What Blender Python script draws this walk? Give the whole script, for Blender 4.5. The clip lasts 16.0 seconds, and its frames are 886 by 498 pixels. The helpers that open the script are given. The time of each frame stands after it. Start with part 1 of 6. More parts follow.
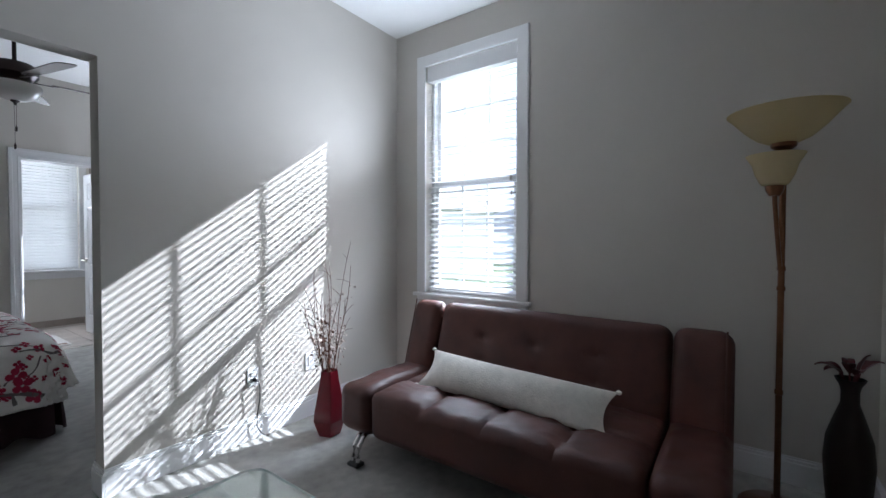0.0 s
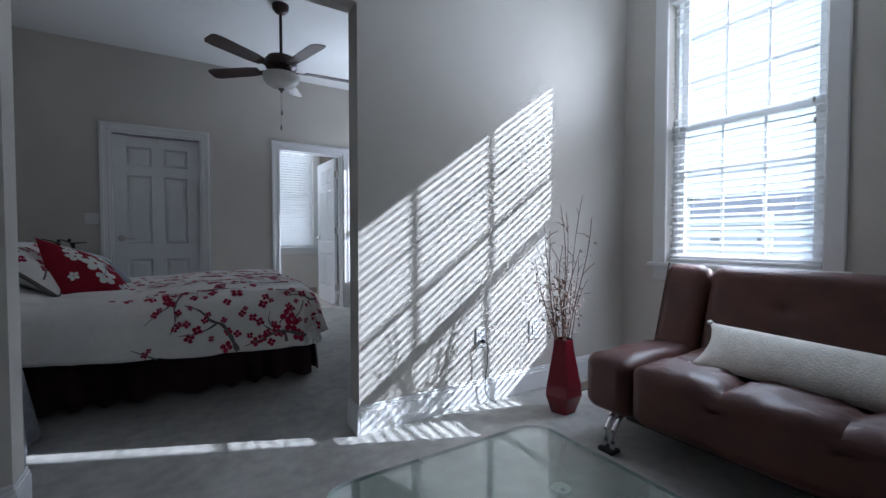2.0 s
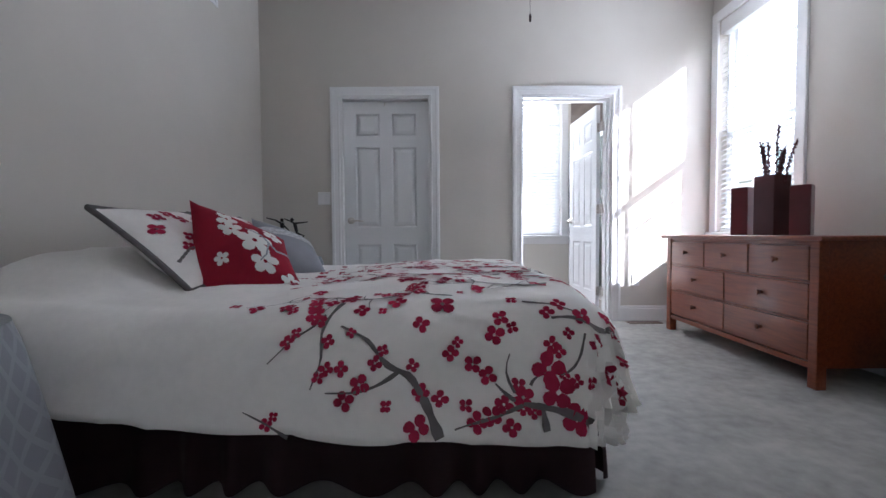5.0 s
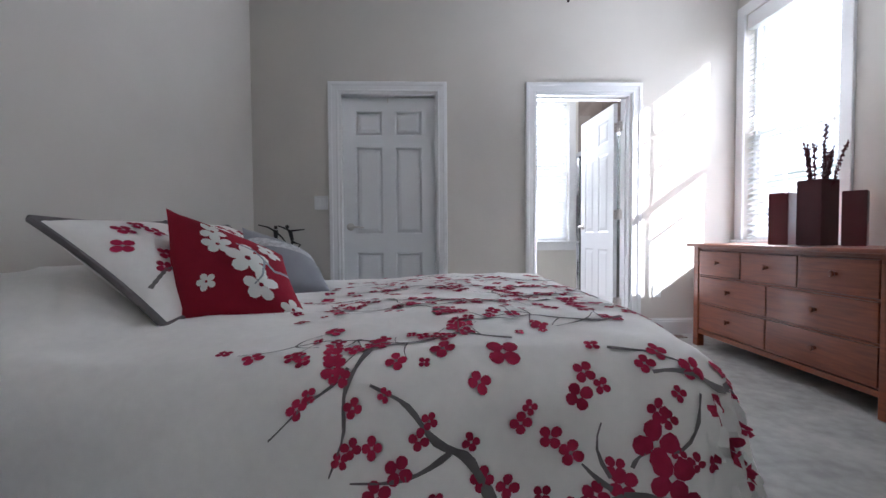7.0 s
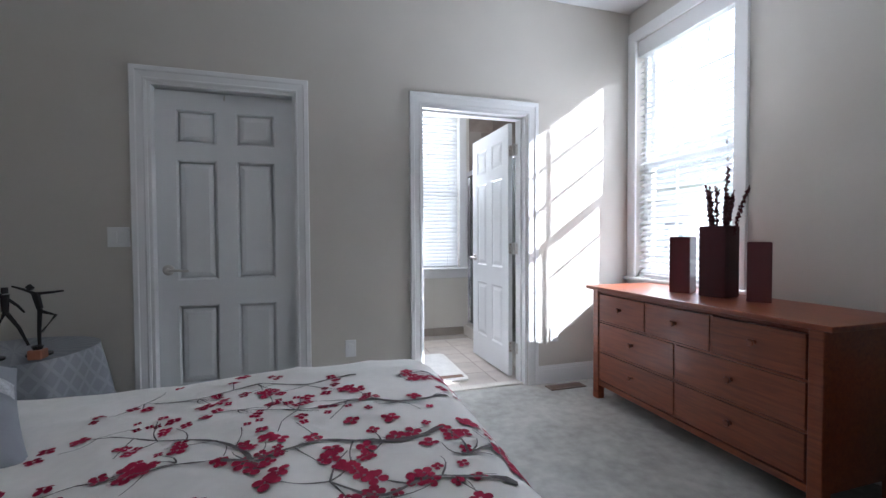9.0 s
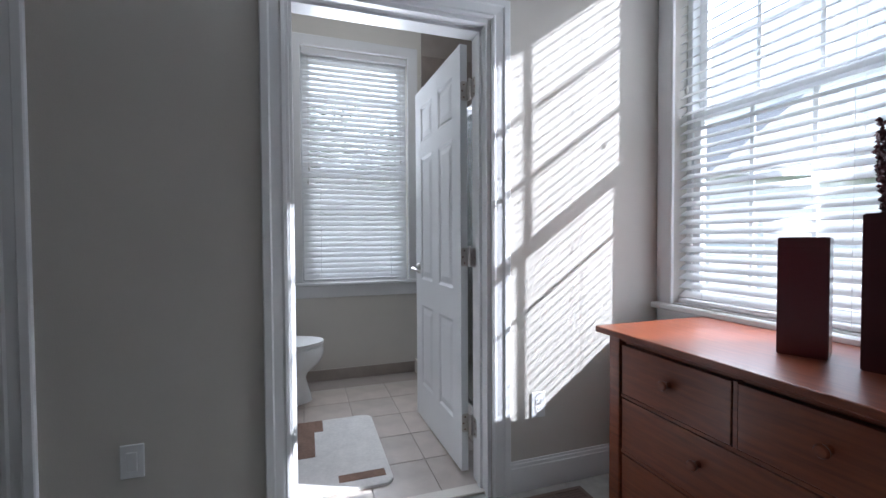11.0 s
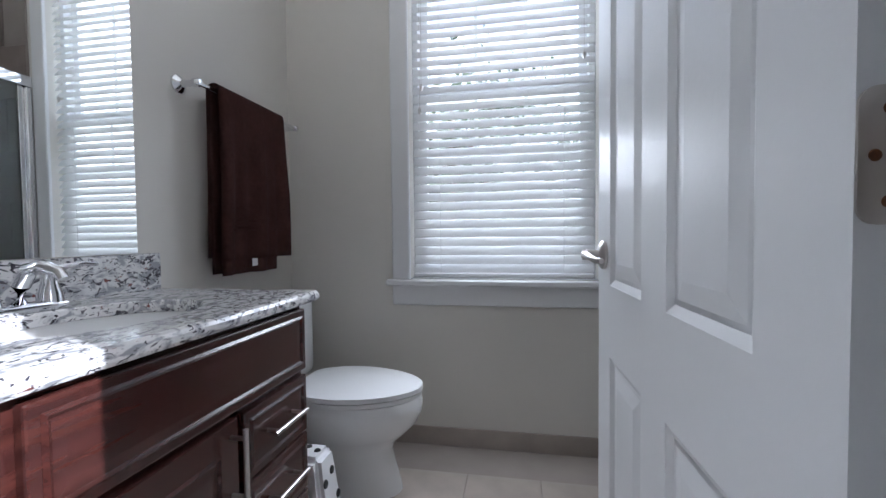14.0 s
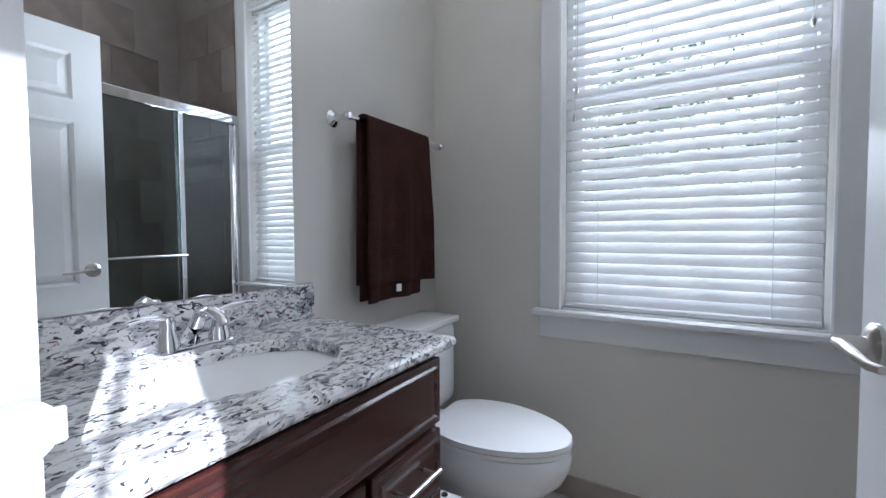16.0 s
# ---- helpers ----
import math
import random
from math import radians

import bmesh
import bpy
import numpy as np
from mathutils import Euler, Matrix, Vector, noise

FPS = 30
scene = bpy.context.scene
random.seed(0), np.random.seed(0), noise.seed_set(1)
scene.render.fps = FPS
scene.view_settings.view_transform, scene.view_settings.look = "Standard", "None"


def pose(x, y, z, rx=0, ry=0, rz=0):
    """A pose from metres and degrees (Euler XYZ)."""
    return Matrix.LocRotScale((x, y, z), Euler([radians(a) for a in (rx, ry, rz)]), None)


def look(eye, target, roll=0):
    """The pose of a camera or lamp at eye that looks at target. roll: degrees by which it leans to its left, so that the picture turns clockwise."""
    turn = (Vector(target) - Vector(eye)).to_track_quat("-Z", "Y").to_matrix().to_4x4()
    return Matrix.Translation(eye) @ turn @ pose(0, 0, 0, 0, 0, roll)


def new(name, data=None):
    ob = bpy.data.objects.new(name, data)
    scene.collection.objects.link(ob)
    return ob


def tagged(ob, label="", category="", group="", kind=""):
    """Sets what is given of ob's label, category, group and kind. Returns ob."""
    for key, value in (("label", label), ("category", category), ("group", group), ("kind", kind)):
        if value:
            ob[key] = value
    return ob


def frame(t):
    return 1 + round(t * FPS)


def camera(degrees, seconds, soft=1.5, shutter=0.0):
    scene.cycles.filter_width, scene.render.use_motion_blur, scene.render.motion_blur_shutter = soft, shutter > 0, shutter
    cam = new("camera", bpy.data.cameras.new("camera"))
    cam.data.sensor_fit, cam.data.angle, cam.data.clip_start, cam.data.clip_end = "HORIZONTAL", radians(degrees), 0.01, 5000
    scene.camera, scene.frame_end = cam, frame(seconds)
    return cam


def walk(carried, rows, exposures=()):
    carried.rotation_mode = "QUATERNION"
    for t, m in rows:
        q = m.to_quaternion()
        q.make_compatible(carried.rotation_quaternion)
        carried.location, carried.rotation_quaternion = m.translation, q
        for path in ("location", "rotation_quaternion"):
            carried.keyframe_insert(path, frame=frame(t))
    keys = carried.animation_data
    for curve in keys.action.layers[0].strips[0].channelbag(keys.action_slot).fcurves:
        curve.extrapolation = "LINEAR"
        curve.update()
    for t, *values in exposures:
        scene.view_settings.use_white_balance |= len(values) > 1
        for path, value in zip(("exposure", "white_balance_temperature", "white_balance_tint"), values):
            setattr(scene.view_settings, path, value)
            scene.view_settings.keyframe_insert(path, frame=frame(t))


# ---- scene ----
cam = camera(93.7, 16.0)
PATH = [
    (0, (0.057, 0.199, 1.237), (1.684, 1.361, 1.192), 0.1),
    (0.5, (0.047, 0.247, 1.157), (1.586, 1.523, 1.1), -0.2),
    (1, (0.049, 0.363, 1.063), (1.466, 1.774, 1.019), -0.0),
    (1.5, (0.005, 0.478, 1.02), (1.263, 2.032, 0.969), 0.1),
    (2, (-0.006, 0.721, 0.97), (1.052, 2.417, 0.912), 0.0),
    (2.5, (-0.018, 1.02, 0.962), (0.85, 2.82, 0.895), -0.0),
    (3, (0.033, 1.327, 0.956), (0.691, 3.214, 0.881), 0.0),
    (3.5, (0.061, 1.649, 0.914), (0.515, 3.595, 0.841), 0.0),
    (4, (0.154, 1.935, 0.894), (0.412, 3.917, 0.817), -0.0),
    (4.5, (0.218, 2.197, 0.873), (0.346, 4.191, 0.793), -0.2),
    (5, (0.266, 2.412, 0.823), (0.277, 4.41, 0.751), -0.4),
    (7.5, (0.097, 2.785, 0.918), (0.203, 4.781, 0.858), -0.3),
    (8, (0.097, 2.912, 0.995), (0.388, 4.89, 0.942), -0.2),
    (8.5, (0.179, 3.128, 1.095), (0.632, 5.075, 1.039), -0.3),
    (9, (0.328, 3.399, 1.14), (0.893, 5.317, 1.091), -0.3),
    (9.5, (0.503, 3.705, 1.183), (1.166, 5.592, 1.136), -0.3),
    (12, (1.366, 5.227, 1.114), (1.856, 7.165, 1.058), -0.4),
    (12.5, (1.437, 5.521, 1.097), (1.75, 7.496, 1.038), -0.5),
    (13, (1.5, 5.784, 1.053), (1.609, 7.78, 0.993), -0.9),
    (13.5, (1.536, 6.004, 1.028), (1.423, 8.0, 0.971), -0.5),
    (14, (1.576, 6.172, 1.009), (1.216, 8.138, 0.943), -0.6),
    (14.5, (1.554, 6.268, 0.993), (0.976, 8.182, 0.934), -0.4),
    (15, (1.549, 6.316, 1.018), (0.791, 8.165, 0.951), -0.4),
    (15.5, (1.55, 6.338, 1.057), (0.645, 8.12, 0.988), -0.2),
    (16, (1.53, 6.34, 1.129), (0.511, 8.059, 1.05), -0.3),
]


def key(row):
    t, eye, target, roll = row
    return t, look(eye, target, roll)


walk(cam, [key(r) for r in PATH], exposures=(
    (0.0, 2.35, 5500.0, 10.0), (1.0, 2.3, 5500.0, 10.0), (2.0, 2.1, 5300.0, 10.0), (3.5, 2.6, 5300.0, 10.0), (5.0, 3.3, 5600.0, 14.0), (7.5, 3.4, 5650.0, 13.0), (8.5, 3.1, 5600.0, 11.0),
    (9.5, 2.75, 5600.0, 11.0), (12.0, 1.75, 5550.0, 11.0), (13.2, 1.8, 5500.0, 11.0), (14.5, 2.35, 5600.0, 12.0), (16.0, 2.35, 5450.0, 11.0)))

# ---- sky, sun ----
SUN_WAY = Vector((-1.0, 0.448, -0.72)).normalized()
world = bpy.data.worlds.new("world")
scene.world = world
world.use_nodes = True
wn = world.node_tree
sky = wn.nodes.new("ShaderNodeTexSky")
sky.sky_type, sky.sun_disc = "NISHITA", False
sky.sun_elevation = math.asin(-SUN_WAY.z)
sky.sun_rotation = math.atan2(-SUN_WAY.x, -SUN_WAY.y)
sky.dust_density = 2.0
haze = wn.nodes.new("ShaderNodeHueSaturation")
haze.inputs["Saturation"].default_value = 0.55
wn.links.new(sky.outputs[0], haze.inputs["Color"])
wn.links.new(haze.outputs[0], wn.nodes["Background"].inputs[0])
wn.nodes["Background"].inputs[1].default_value = 0.15
sun = new("sun", bpy.data.lights.new("sun", "SUN"))
sun.data.energy, sun.data.angle, sun.data.color = 3.0, radians(0.53), (1.0, 0.98, 0.95)
sun.matrix_world = look((0, 0, 0), SUN_WAY)


def sky_lamp(name, x, y, z, w, h, way, watts, spread, color):
    """An added area lamp that stands in for skylight at a window; way: where it aims."""
    lamp = new(name, bpy.data.lights.new(name, "AREA"))
    lamp.data.shape, lamp.data.size, lamp.data.size_y = "RECTANGLE", w, h
    lamp.data.energy, lamp.data.color, lamp.data.spread = watts, color, radians(spread)
    lamp.matrix_world = look((x, y, z), (x + way[0], y + way[1], z + way[2]))
    return lamp


COOL = (0.95, 0.98, 1.0)
for wy, side, up, down in ((1.907, 0.0, 3.0, 1.0), (5.775, -0.4, 3.2, 0.75)):
    sky_lamp("window_fill", 2.955, wy, 1.74, 0.80, 1.8, (-1, 0, 0), 0.8, 160, COOL)
    # Strips added inside the room, before the blinds, to fill ceiling and floor.
    for rise, watts in ((0.8, up), (-0.8, down)):
        sky_lamp("window_fill", 2.66, wy, 1.30, 0.45, 0.3, (-0.6, side, rise), watts, 104, COOL)
sky_lamp("window_fill", 1.4925, 8.31, 1.73, 0.84, 1.84, (0, -1, 0), 3.0, 170, (1.0, 0.98, 0.95))
# Two more added fill strips, inside the bathroom window.
for rise, watts in ((0.8, 3.0), (-0.8, 0.8)):
    sky_lamp("window_fill", 1.4925, 7.99, 1.30, 0.6, 0.3, (0, -0.6, rise), watts, 104, (1.0, 0.99, 0.97))


# ---- materials ----
def material(name, color, rough=0.6, metal=0.0, spots=0.0, scale=8.0, bump=0.0, bump_scale=60.0, second=None, spec=None, coat=0.0):
    """A principled material: base colour varied by noise at two scales, with fine relief."""
    m = bpy.data.materials.new(name)
    m.use_nodes = True
    n, l = m.node_tree.nodes, m.node_tree.links
    b = n["Principled BSDF"]
    b.inputs["Roughness"].default_value, b.inputs["Metallic"].default_value = rough, metal
    if spec is not None:
        b.inputs["Specular IOR Level"].default_value = spec
    if coat:
        b.inputs["Coat Weight"].default_value, b.inputs["Coat Roughness"].default_value = coat, 0.12
    co = n.new("ShaderNodeTexCoord")
    big, small = n.new("ShaderNodeTexNoise"), n.new("ShaderNodeTexNoise")
    big.inputs["Scale"].default_value, small.inputs["Scale"].default_value = scale * 0.2, scale
    big.inputs["Detail"].default_value, small.inputs["Detail"].default_value = 3, 6
    for t in (big, small):
        l.new(co.outputs["Object"], t.inputs["Vector"])
    add = n.new("ShaderNodeMath")
    l.new(big.outputs[0], add.inputs[0]), l.new(small.outputs[0], add.inputs[1])
    ramp = n.new("ShaderNodeValToRGB")
    half = n.new("ShaderNodeMath")
    half.operation = "MULTIPLY"
    half.inputs[1].default_value = 0.5
    l.new(add.outputs[0], half.inputs[0]), l.new(half.outputs[0], ramp.inputs[0])
    lo = second or [c * (1 - spots) for c in color]
    hi = [min(1, c * (1 + spots * 0.6)) for c in color]
    ramp.color_ramp.elements[0].position, ramp.color_ramp.elements[1].position = 0.36, 0.64
    ramp.color_ramp.elements[0].color, ramp.color_ramp.elements[1].color = (*lo, 1), (*hi, 1)
    l.new(ramp.outputs[0], b.inputs["Base Color"])
    if bump:
        g = n.new("ShaderNodeTexNoise")
        g.inputs["Scale"].default_value, g.inputs["Detail"].default_value = bump_scale, 4
        bp = n.new("ShaderNodeBump")
        bp.inputs["Strength"].default_value, bp.inputs["Distance"].default_value = bump, 0.004
        l.new(co.outputs["Object"], g.inputs["Vector"])
        l.new(g.outputs[0], bp.inputs["Height"]), l.new(bp.outputs[0], b.inputs["Normal"])
    return m


def wood(name, dark, light, rough=0.35, axis=1, scale=3.0, coat=0.3):
    m = material(name, light, rough, coat=coat)
    n, l = m.node_tree.nodes, m.node_tree.links
    b = n["Principled BSDF"]
    co, mp = n.new("ShaderNodeTexCoord"), n.new("ShaderNodeMapping")
    mp.inputs["Scale"].default_value = [22 if i != axis else 1.6 for i in range(3)]
    t = n.new("ShaderNodeTexNoise")
    t.inputs["Scale"].default_value, t.inputs["Detail"].default_value, t.inputs["Distortion"].default_value = scale, 5, 0.6
    r = n.new("ShaderNodeValToRGB")
    r.color_ramp.elements[0].position, r.color_ramp.elements[1].position = 0.3, 0.7
    r.color_ramp.elements[0].color, r.color_ramp.elements[1].color = (*dark, 1), (*light, 1)
    l.new(co.outputs["Object"], mp.inputs[0]), l.new(mp.outputs[0], t.inputs["Vector"])
    l.new(t.outputs[0], r.inputs[0]), l.new(r.outputs[0], b.inputs["Base Color"])
    bp = n.new("ShaderNodeBump")
    bp.inputs["Strength"].default_value, bp.inputs["Distance"].default_value = 0.08, 0.002
    l.new(t.outputs[0], bp.inputs["Height"]), l.new(bp.outputs[0], b.inputs["Normal"])
    return m


def granite(name):
    m = material(name, (0.62, 0.61, 0.6), 0.12)
    n, l = m.node_tree.nodes, m.node_tree.links
    b = n["Principled BSDF"]
    co = n.new("ShaderNodeTexCoord")
    stack = None
    for scale, lo, hi, col, dist in ((34, 0.40, 0.52, (0.30, 0.29, 0.30), 1.4), (70, 0.575, 0.61, (0.055, 0.05, 0.06), 1.6), (38, 0.62, 0.66, (0.12, 0.11, 0.125), 2.2), (62, 0.67, 0.70, (0.2, 0.08, 0.07), 0.6)):
        t = n.new("ShaderNodeTexNoise")
        t.inputs["Scale"].default_value, t.inputs["Detail"].default_value, t.inputs["Distortion"].default_value = scale, 6, dist
        mp = n.new("ShaderNodeMapping")
        mp.inputs["Location"].default_value = (scale, 3 * scale, 0)
        mp.inputs["Rotation"].default_value, mp.inputs["Scale"].default_value = (0, 0, 0.6), (1.0, 0.55, 1.0)
        l.new(co.outputs["Object"], mp.inputs[0]), l.new(mp.outputs[0], t.inputs["Vector"])
        r = n.new("ShaderNodeValToRGB")
        r.color_ramp.elements[0].position, r.color_ramp.elements[1].position = lo, hi
        r.color_ramp.elements[0].color, r.color_ramp.elements[1].color = (0, 0, 0, 1), (1, 1, 1, 1)
        l.new(t.outputs[0], r.inputs[0])
        mix = n.new("ShaderNodeMix")
        mix.data_type = "RGBA"
        l.new(r.outputs[0], mix.inputs[0])
        if stack:
            l.new(stack, mix.inputs[6])
            mix.inputs[7].default_value = (*col, 1)
        else:
            mix.inputs[6].default_value, mix.inputs[7].default_value = (0.36, 0.36, 0.38, 1), (0.76, 0.75, 0.74, 1)
        stack = mix.outputs[2]
    l.new(stack, b.inputs["Base Color"])
    return m


def glassy(name, tint=(1, 1, 1), rough=0.0, steep=5.0, least=0.04):
    """Thin clear pane: mostly see-through, with a glossy face."""
    m = bpy.data.materials.new(name)
    m.use_nodes = True
    n, l = m.node_tree.nodes, m.node_tree.links
    n.remove(n["Principled BSDF"])
    tr, gl, mix, fr = (n.new(k) for k in ("ShaderNodeBsdfTransparent", "ShaderNodeBsdfGlossy", "ShaderNodeMixShader", "ShaderNodeLayerWeight"))
    power, gain = n.new("ShaderNodeMath"), n.new("ShaderNodeMath")
    power.operation, gain.operation = "POWER", "MULTIPLY_ADD"
    power.inputs[1].default_value = steep
    gain.inputs[1].default_value, gain.inputs[2].default_value = 0.9, least
    tr.inputs[0].default_value = (*tint, 1)
    gl.inputs["Roughness"].default_value = rough
    fr.inputs[0].default_value = 0.5
    l.new(fr.outputs["Facing"], power.inputs[0]), l.new(power.outputs[0], gain.inputs[0])
    l.new(gain.outputs[0], mix.inputs[0]), l.new(tr.outputs[0], mix.inputs[1]), l.new(gl.outputs[0], mix.inputs[2])
    l.new(mix.outputs[0], n["Material Output"].inputs[0])
    return m


def sheer(name, color, through_share=0.35, rough=0.5):
    """A white slat or glass shade that lets some light through."""
    m = material(name, color, rough, spots=0.03)
    n, l = m.node_tree.nodes, m.node_tree.links
    b, t, mix = n["Principled BSDF"], n.new("ShaderNodeBsdfTranslucent"), n.new("ShaderNodeMixShader")
    t.inputs[0].default_value = (*color, 1)
    mix.inputs[0].default_value = through_share
    l.new(b.outputs[0], mix.inputs[1]), l.new(t.outputs[0], mix.inputs[2])
    l.new(mix.outputs[0], n["Material Output"].inputs[0])
    return m


def vary(m, amount=0.12):
    """Lets every piece differ a little, by Object Info's Random."""
    n, l = m.node_tree.nodes, m.node_tree.links
    b = n["Principled BSDF"]
    src = b.inputs["Base Color"].links[0].from_socket
    info, mr, hsv = n.new("ShaderNodeObjectInfo"), n.new("ShaderNodeMapRange"), n.new("ShaderNodeHueSaturation")
    mr.inputs["To Min"].default_value, mr.inputs["To Max"].default_value = 1 - amount, 1 + amount
    l.new(info.outputs["Random"], mr.inputs["Value"]), l.new(mr.outputs[0], hsv.inputs["Value"])
    l.new(src, hsv.inputs["Color"]), l.new(hsv.outputs[0], b.inputs["Base Color"])
    return m


PAINT = material("wall_paint", (0.60, 0.568, 0.52), 0.75, spots=0.035, scale=3, bump=0.12, bump_scale=220, spec=0.25)
# Creamier than PAINT, and lightened to make up for missing bounced light.
BATHPAINT_LIFTED = material("bath_paint_lifted", (0.72, 0.69, 0.635), 0.6, spots=0.03, scale=3, bump=0.12, bump_scale=220, spec=0.3)
CEIL = material("ceiling_paint", (0.78, 0.77, 0.75), 0.85, spots=0.02, scale=3, bump=0.15, bump_scale=160, spec=0.2)
TRIM = material("white_trim_paint", (0.8, 0.8, 0.8), 0.32, spots=0.02, scale=5, bump=0.03, bump_scale=40)
DOORP = material("door_paint", (0.78, 0.79, 0.8), 0.35, spots=0.02, scale=4, bump=0.05, bump_scale=90)
CARPET = material("grey_carpet", (0.42, 0.41, 0.385), 0.95, spots=0.22, scale=16, bump=1.0, bump_scale=330, spec=0.1)
SLAT = sheer("white_slat", (0.82, 0.82, 0.82), 0.06, 0.4)
VINYL = material("white_vinyl", (0.82, 0.83, 0.84), 0.35, spots=0.02)
PANE = glassy("window_glass")
LEATHER = material("brown_leather", (0.09, 0.029, 0.021), 0.52, spots=0.32, scale=9, bump=0.3, bump_scale=170)
FLEECE = material("cream_fleece", (0.74, 0.71, 0.66), 0.9, spots=0.12, scale=30, bump=0.7, bump_scale=120, spec=0.1)
RED = material("red_lacquer", (0.19, 0.013, 0.024), 0.22, spots=0.2, scale=5, coat=0.4)
DARKRED = material("burgundy_lacquer", (0.10, 0.014, 0.02), 0.28, spots=0.2, scale=6, coat=0.3)
PLUM = material("dark_plum_glaze", (0.055, 0.011, 0.015), 0.45, spots=0.25, scale=6, spec=0.3)
DARKVASE = material("dark_brown_glaze", (0.014, 0.008, 0.007), 0.42, spots=0.3, scale=6, spec=0.3)
BRONZE = material("bronze_metal", (0.20, 0.095, 0.05), 0.3, 0.85, spots=0.3, scale=10)
VENTBROWN = material("brown_enamel", (0.15, 0.10, 0.075), 0.5, spots=0.15)
DARKFAN = material("dark_bronze", (0.035, 0.02, 0.018), 0.4, 0.4, spots=0.2)
BLADE = wood("dark_walnut_blade", (0.035, 0.02, 0.016), (0.075, 0.042, 0.034), 0.4, 0)
AMBER = sheer("amber_glass", (0.72, 0.62, 0.38), 0.4, 0.25)
OPAL = sheer("opal_glass", (0.8, 0.79, 0.76), 0.45, 0.2)
CHROME = material("chrome", (0.8, 0.8, 0.82), 0.08, 1.0)
NICKEL = material("satin_nickel", (0.6, 0.57, 0.54), 0.28, 1.0, spots=0.05)
CHERRY = wood("cherry_wood", (0.15, 0.030, 0.011), (0.25, 0.064, 0.021), 0.36, 1, coat=0.15)
DARKWOOD = wood("espresso_wood", (0.03, 0.009, 0.008), (0.052, 0.015, 0.011), 0.25, 1)
DUVET = material("white_cotton", (0.86, 0.84, 0.81), 0.85, spots=0.04, scale=40, bump=0.25, bump_scale=500, spec=0.15)
BLOSSOM = material("crimson_print", (0.37, 0.026, 0.07), 0.85, spots=0.25, scale=30, spec=0.1)
BRANCH = material("grey_print", (0.17, 0.155, 0.155), 0.85, spots=0.2, scale=30, spec=0.1)
SKIRT = material("plum_bed_skirt", (0.034, 0.011, 0.017), 0.8, spots=0.2, scale=20, bump=0.3, bump_scale=300)
CRIMSON = material("crimson_cotton", (0.30, 0.016, 0.035), 0.8, spots=0.12, scale=25, bump=0.3, bump_scale=400, spec=0.15)
GREYSATIN = material("grey_satin", (0.28, 0.29, 0.325), 0.42, spots=0.1, scale=14, bump=0.15, bump_scale=200)
WHITEPRINT = material("white_print", (0.78, 0.76, 0.74), 0.85, spots=0.03)
SILVER = material("silver_sequins", (0.65, 0.66, 0.68), 0.3, 0.6, spots=0.4, scale=220, bump=1.0, bump_scale=260)
IRON = material("black_iron", (0.025, 0.022, 0.022), 0.45, 0.5, spots=0.2)
COPPER = material("copper", (0.55, 0.24, 0.15), 0.35, 0.8, spots=0.3)
GRANITE = granite("granite")
PORCELAIN = material("white_porcelain", (0.82, 0.82, 0.81), 0.08, spots=0.01)
SLAT_B = sheer("dense_white_slat", (0.86, 0.86, 0.86), 0.26, 0.4)
TOWEL = material("brown_terry", (0.06, 0.026, 0.022), 0.95, spots=0.25, scale=60, bump=1.0, bump_scale=420, spec=0.1)
TILE = vary(material("beige_floor_tile", (0.42, 0.365, 0.32), 0.35, spots=0.16, scale=9, bump=0.1, bump_scale=30), 0.07)
SHOWERTILE = vary(material("taupe_shower_tile", (0.25, 0.205, 0.18), 0.35, spots=0.2, scale=9, bump=0.1, bump_scale=30), 0.12)
GROUT = material("grout", (0.33, 0.29, 0.26), 0.9, spots=0.1)
MARBLE = material("cream_marble", (0.68, 0.64, 0.58), 0.2, spots=0.1, scale=5)
MAT_WHITE = material("white_bath_mat", (0.72, 0.7, 0.67), 0.95, spots=0.1, scale=60, bump=1.0, bump_scale=300)
MAT_TAN = material("tan_bath_mat", (0.24, 0.15, 0.11), 0.95, spots=0.2, scale=60, bump=1.0, bump_scale=300)
PLASTIC = material("white_plastic", (0.78, 0.78, 0.78), 0.35, spots=0.01)
RUBBER = material("black_rubber", (0.02, 0.02, 0.02), 0.7)
MIRROR = material("mirror_silver", (0.9, 0.92, 0.91), 0.0, 1.0)
TABLEGLASS = glassy("table_glass", (0.86, 0.92, 0.9), steep=3.2, least=0.08)
GLASSEDGE = material("green_glass_edge", (0.30, 0.40, 0.37), 0.1, spots=0.1)
SHOWERGLASS = glassy("shower_glass", (0.75, 0.8, 0.8), 0.03)
TWIG = material("brown_twig", (0.15, 0.07, 0.04), 0.8, spots=0.4, scale=60)
PETAL = material("dried_petal", (0.66, 0.57, 0.52), 0.8, spots=0.2, scale=60)
BERRY = material("dried_berry", (0.075, 0.014, 0.018), 0.75, spots=0.4, scale=80, spec=0.2)
GRASS = material("lawn", (0.07, 0.1, 0.04), 0.95, spots=0.4, scale=3, bump=0.6, bump_scale=60)
SIDING = material("pale_siding", (0.68, 0.68, 0.66), 0.7, spots=0.05)
SHINGLE = material("grey_shingle", (0.26, 0.255, 0.25), 0.9, spots=0.3, scale=20)
LEAF = material("leaf", (0.06, 0.09, 0.035), 0.7, spots=0.4, scale=10)



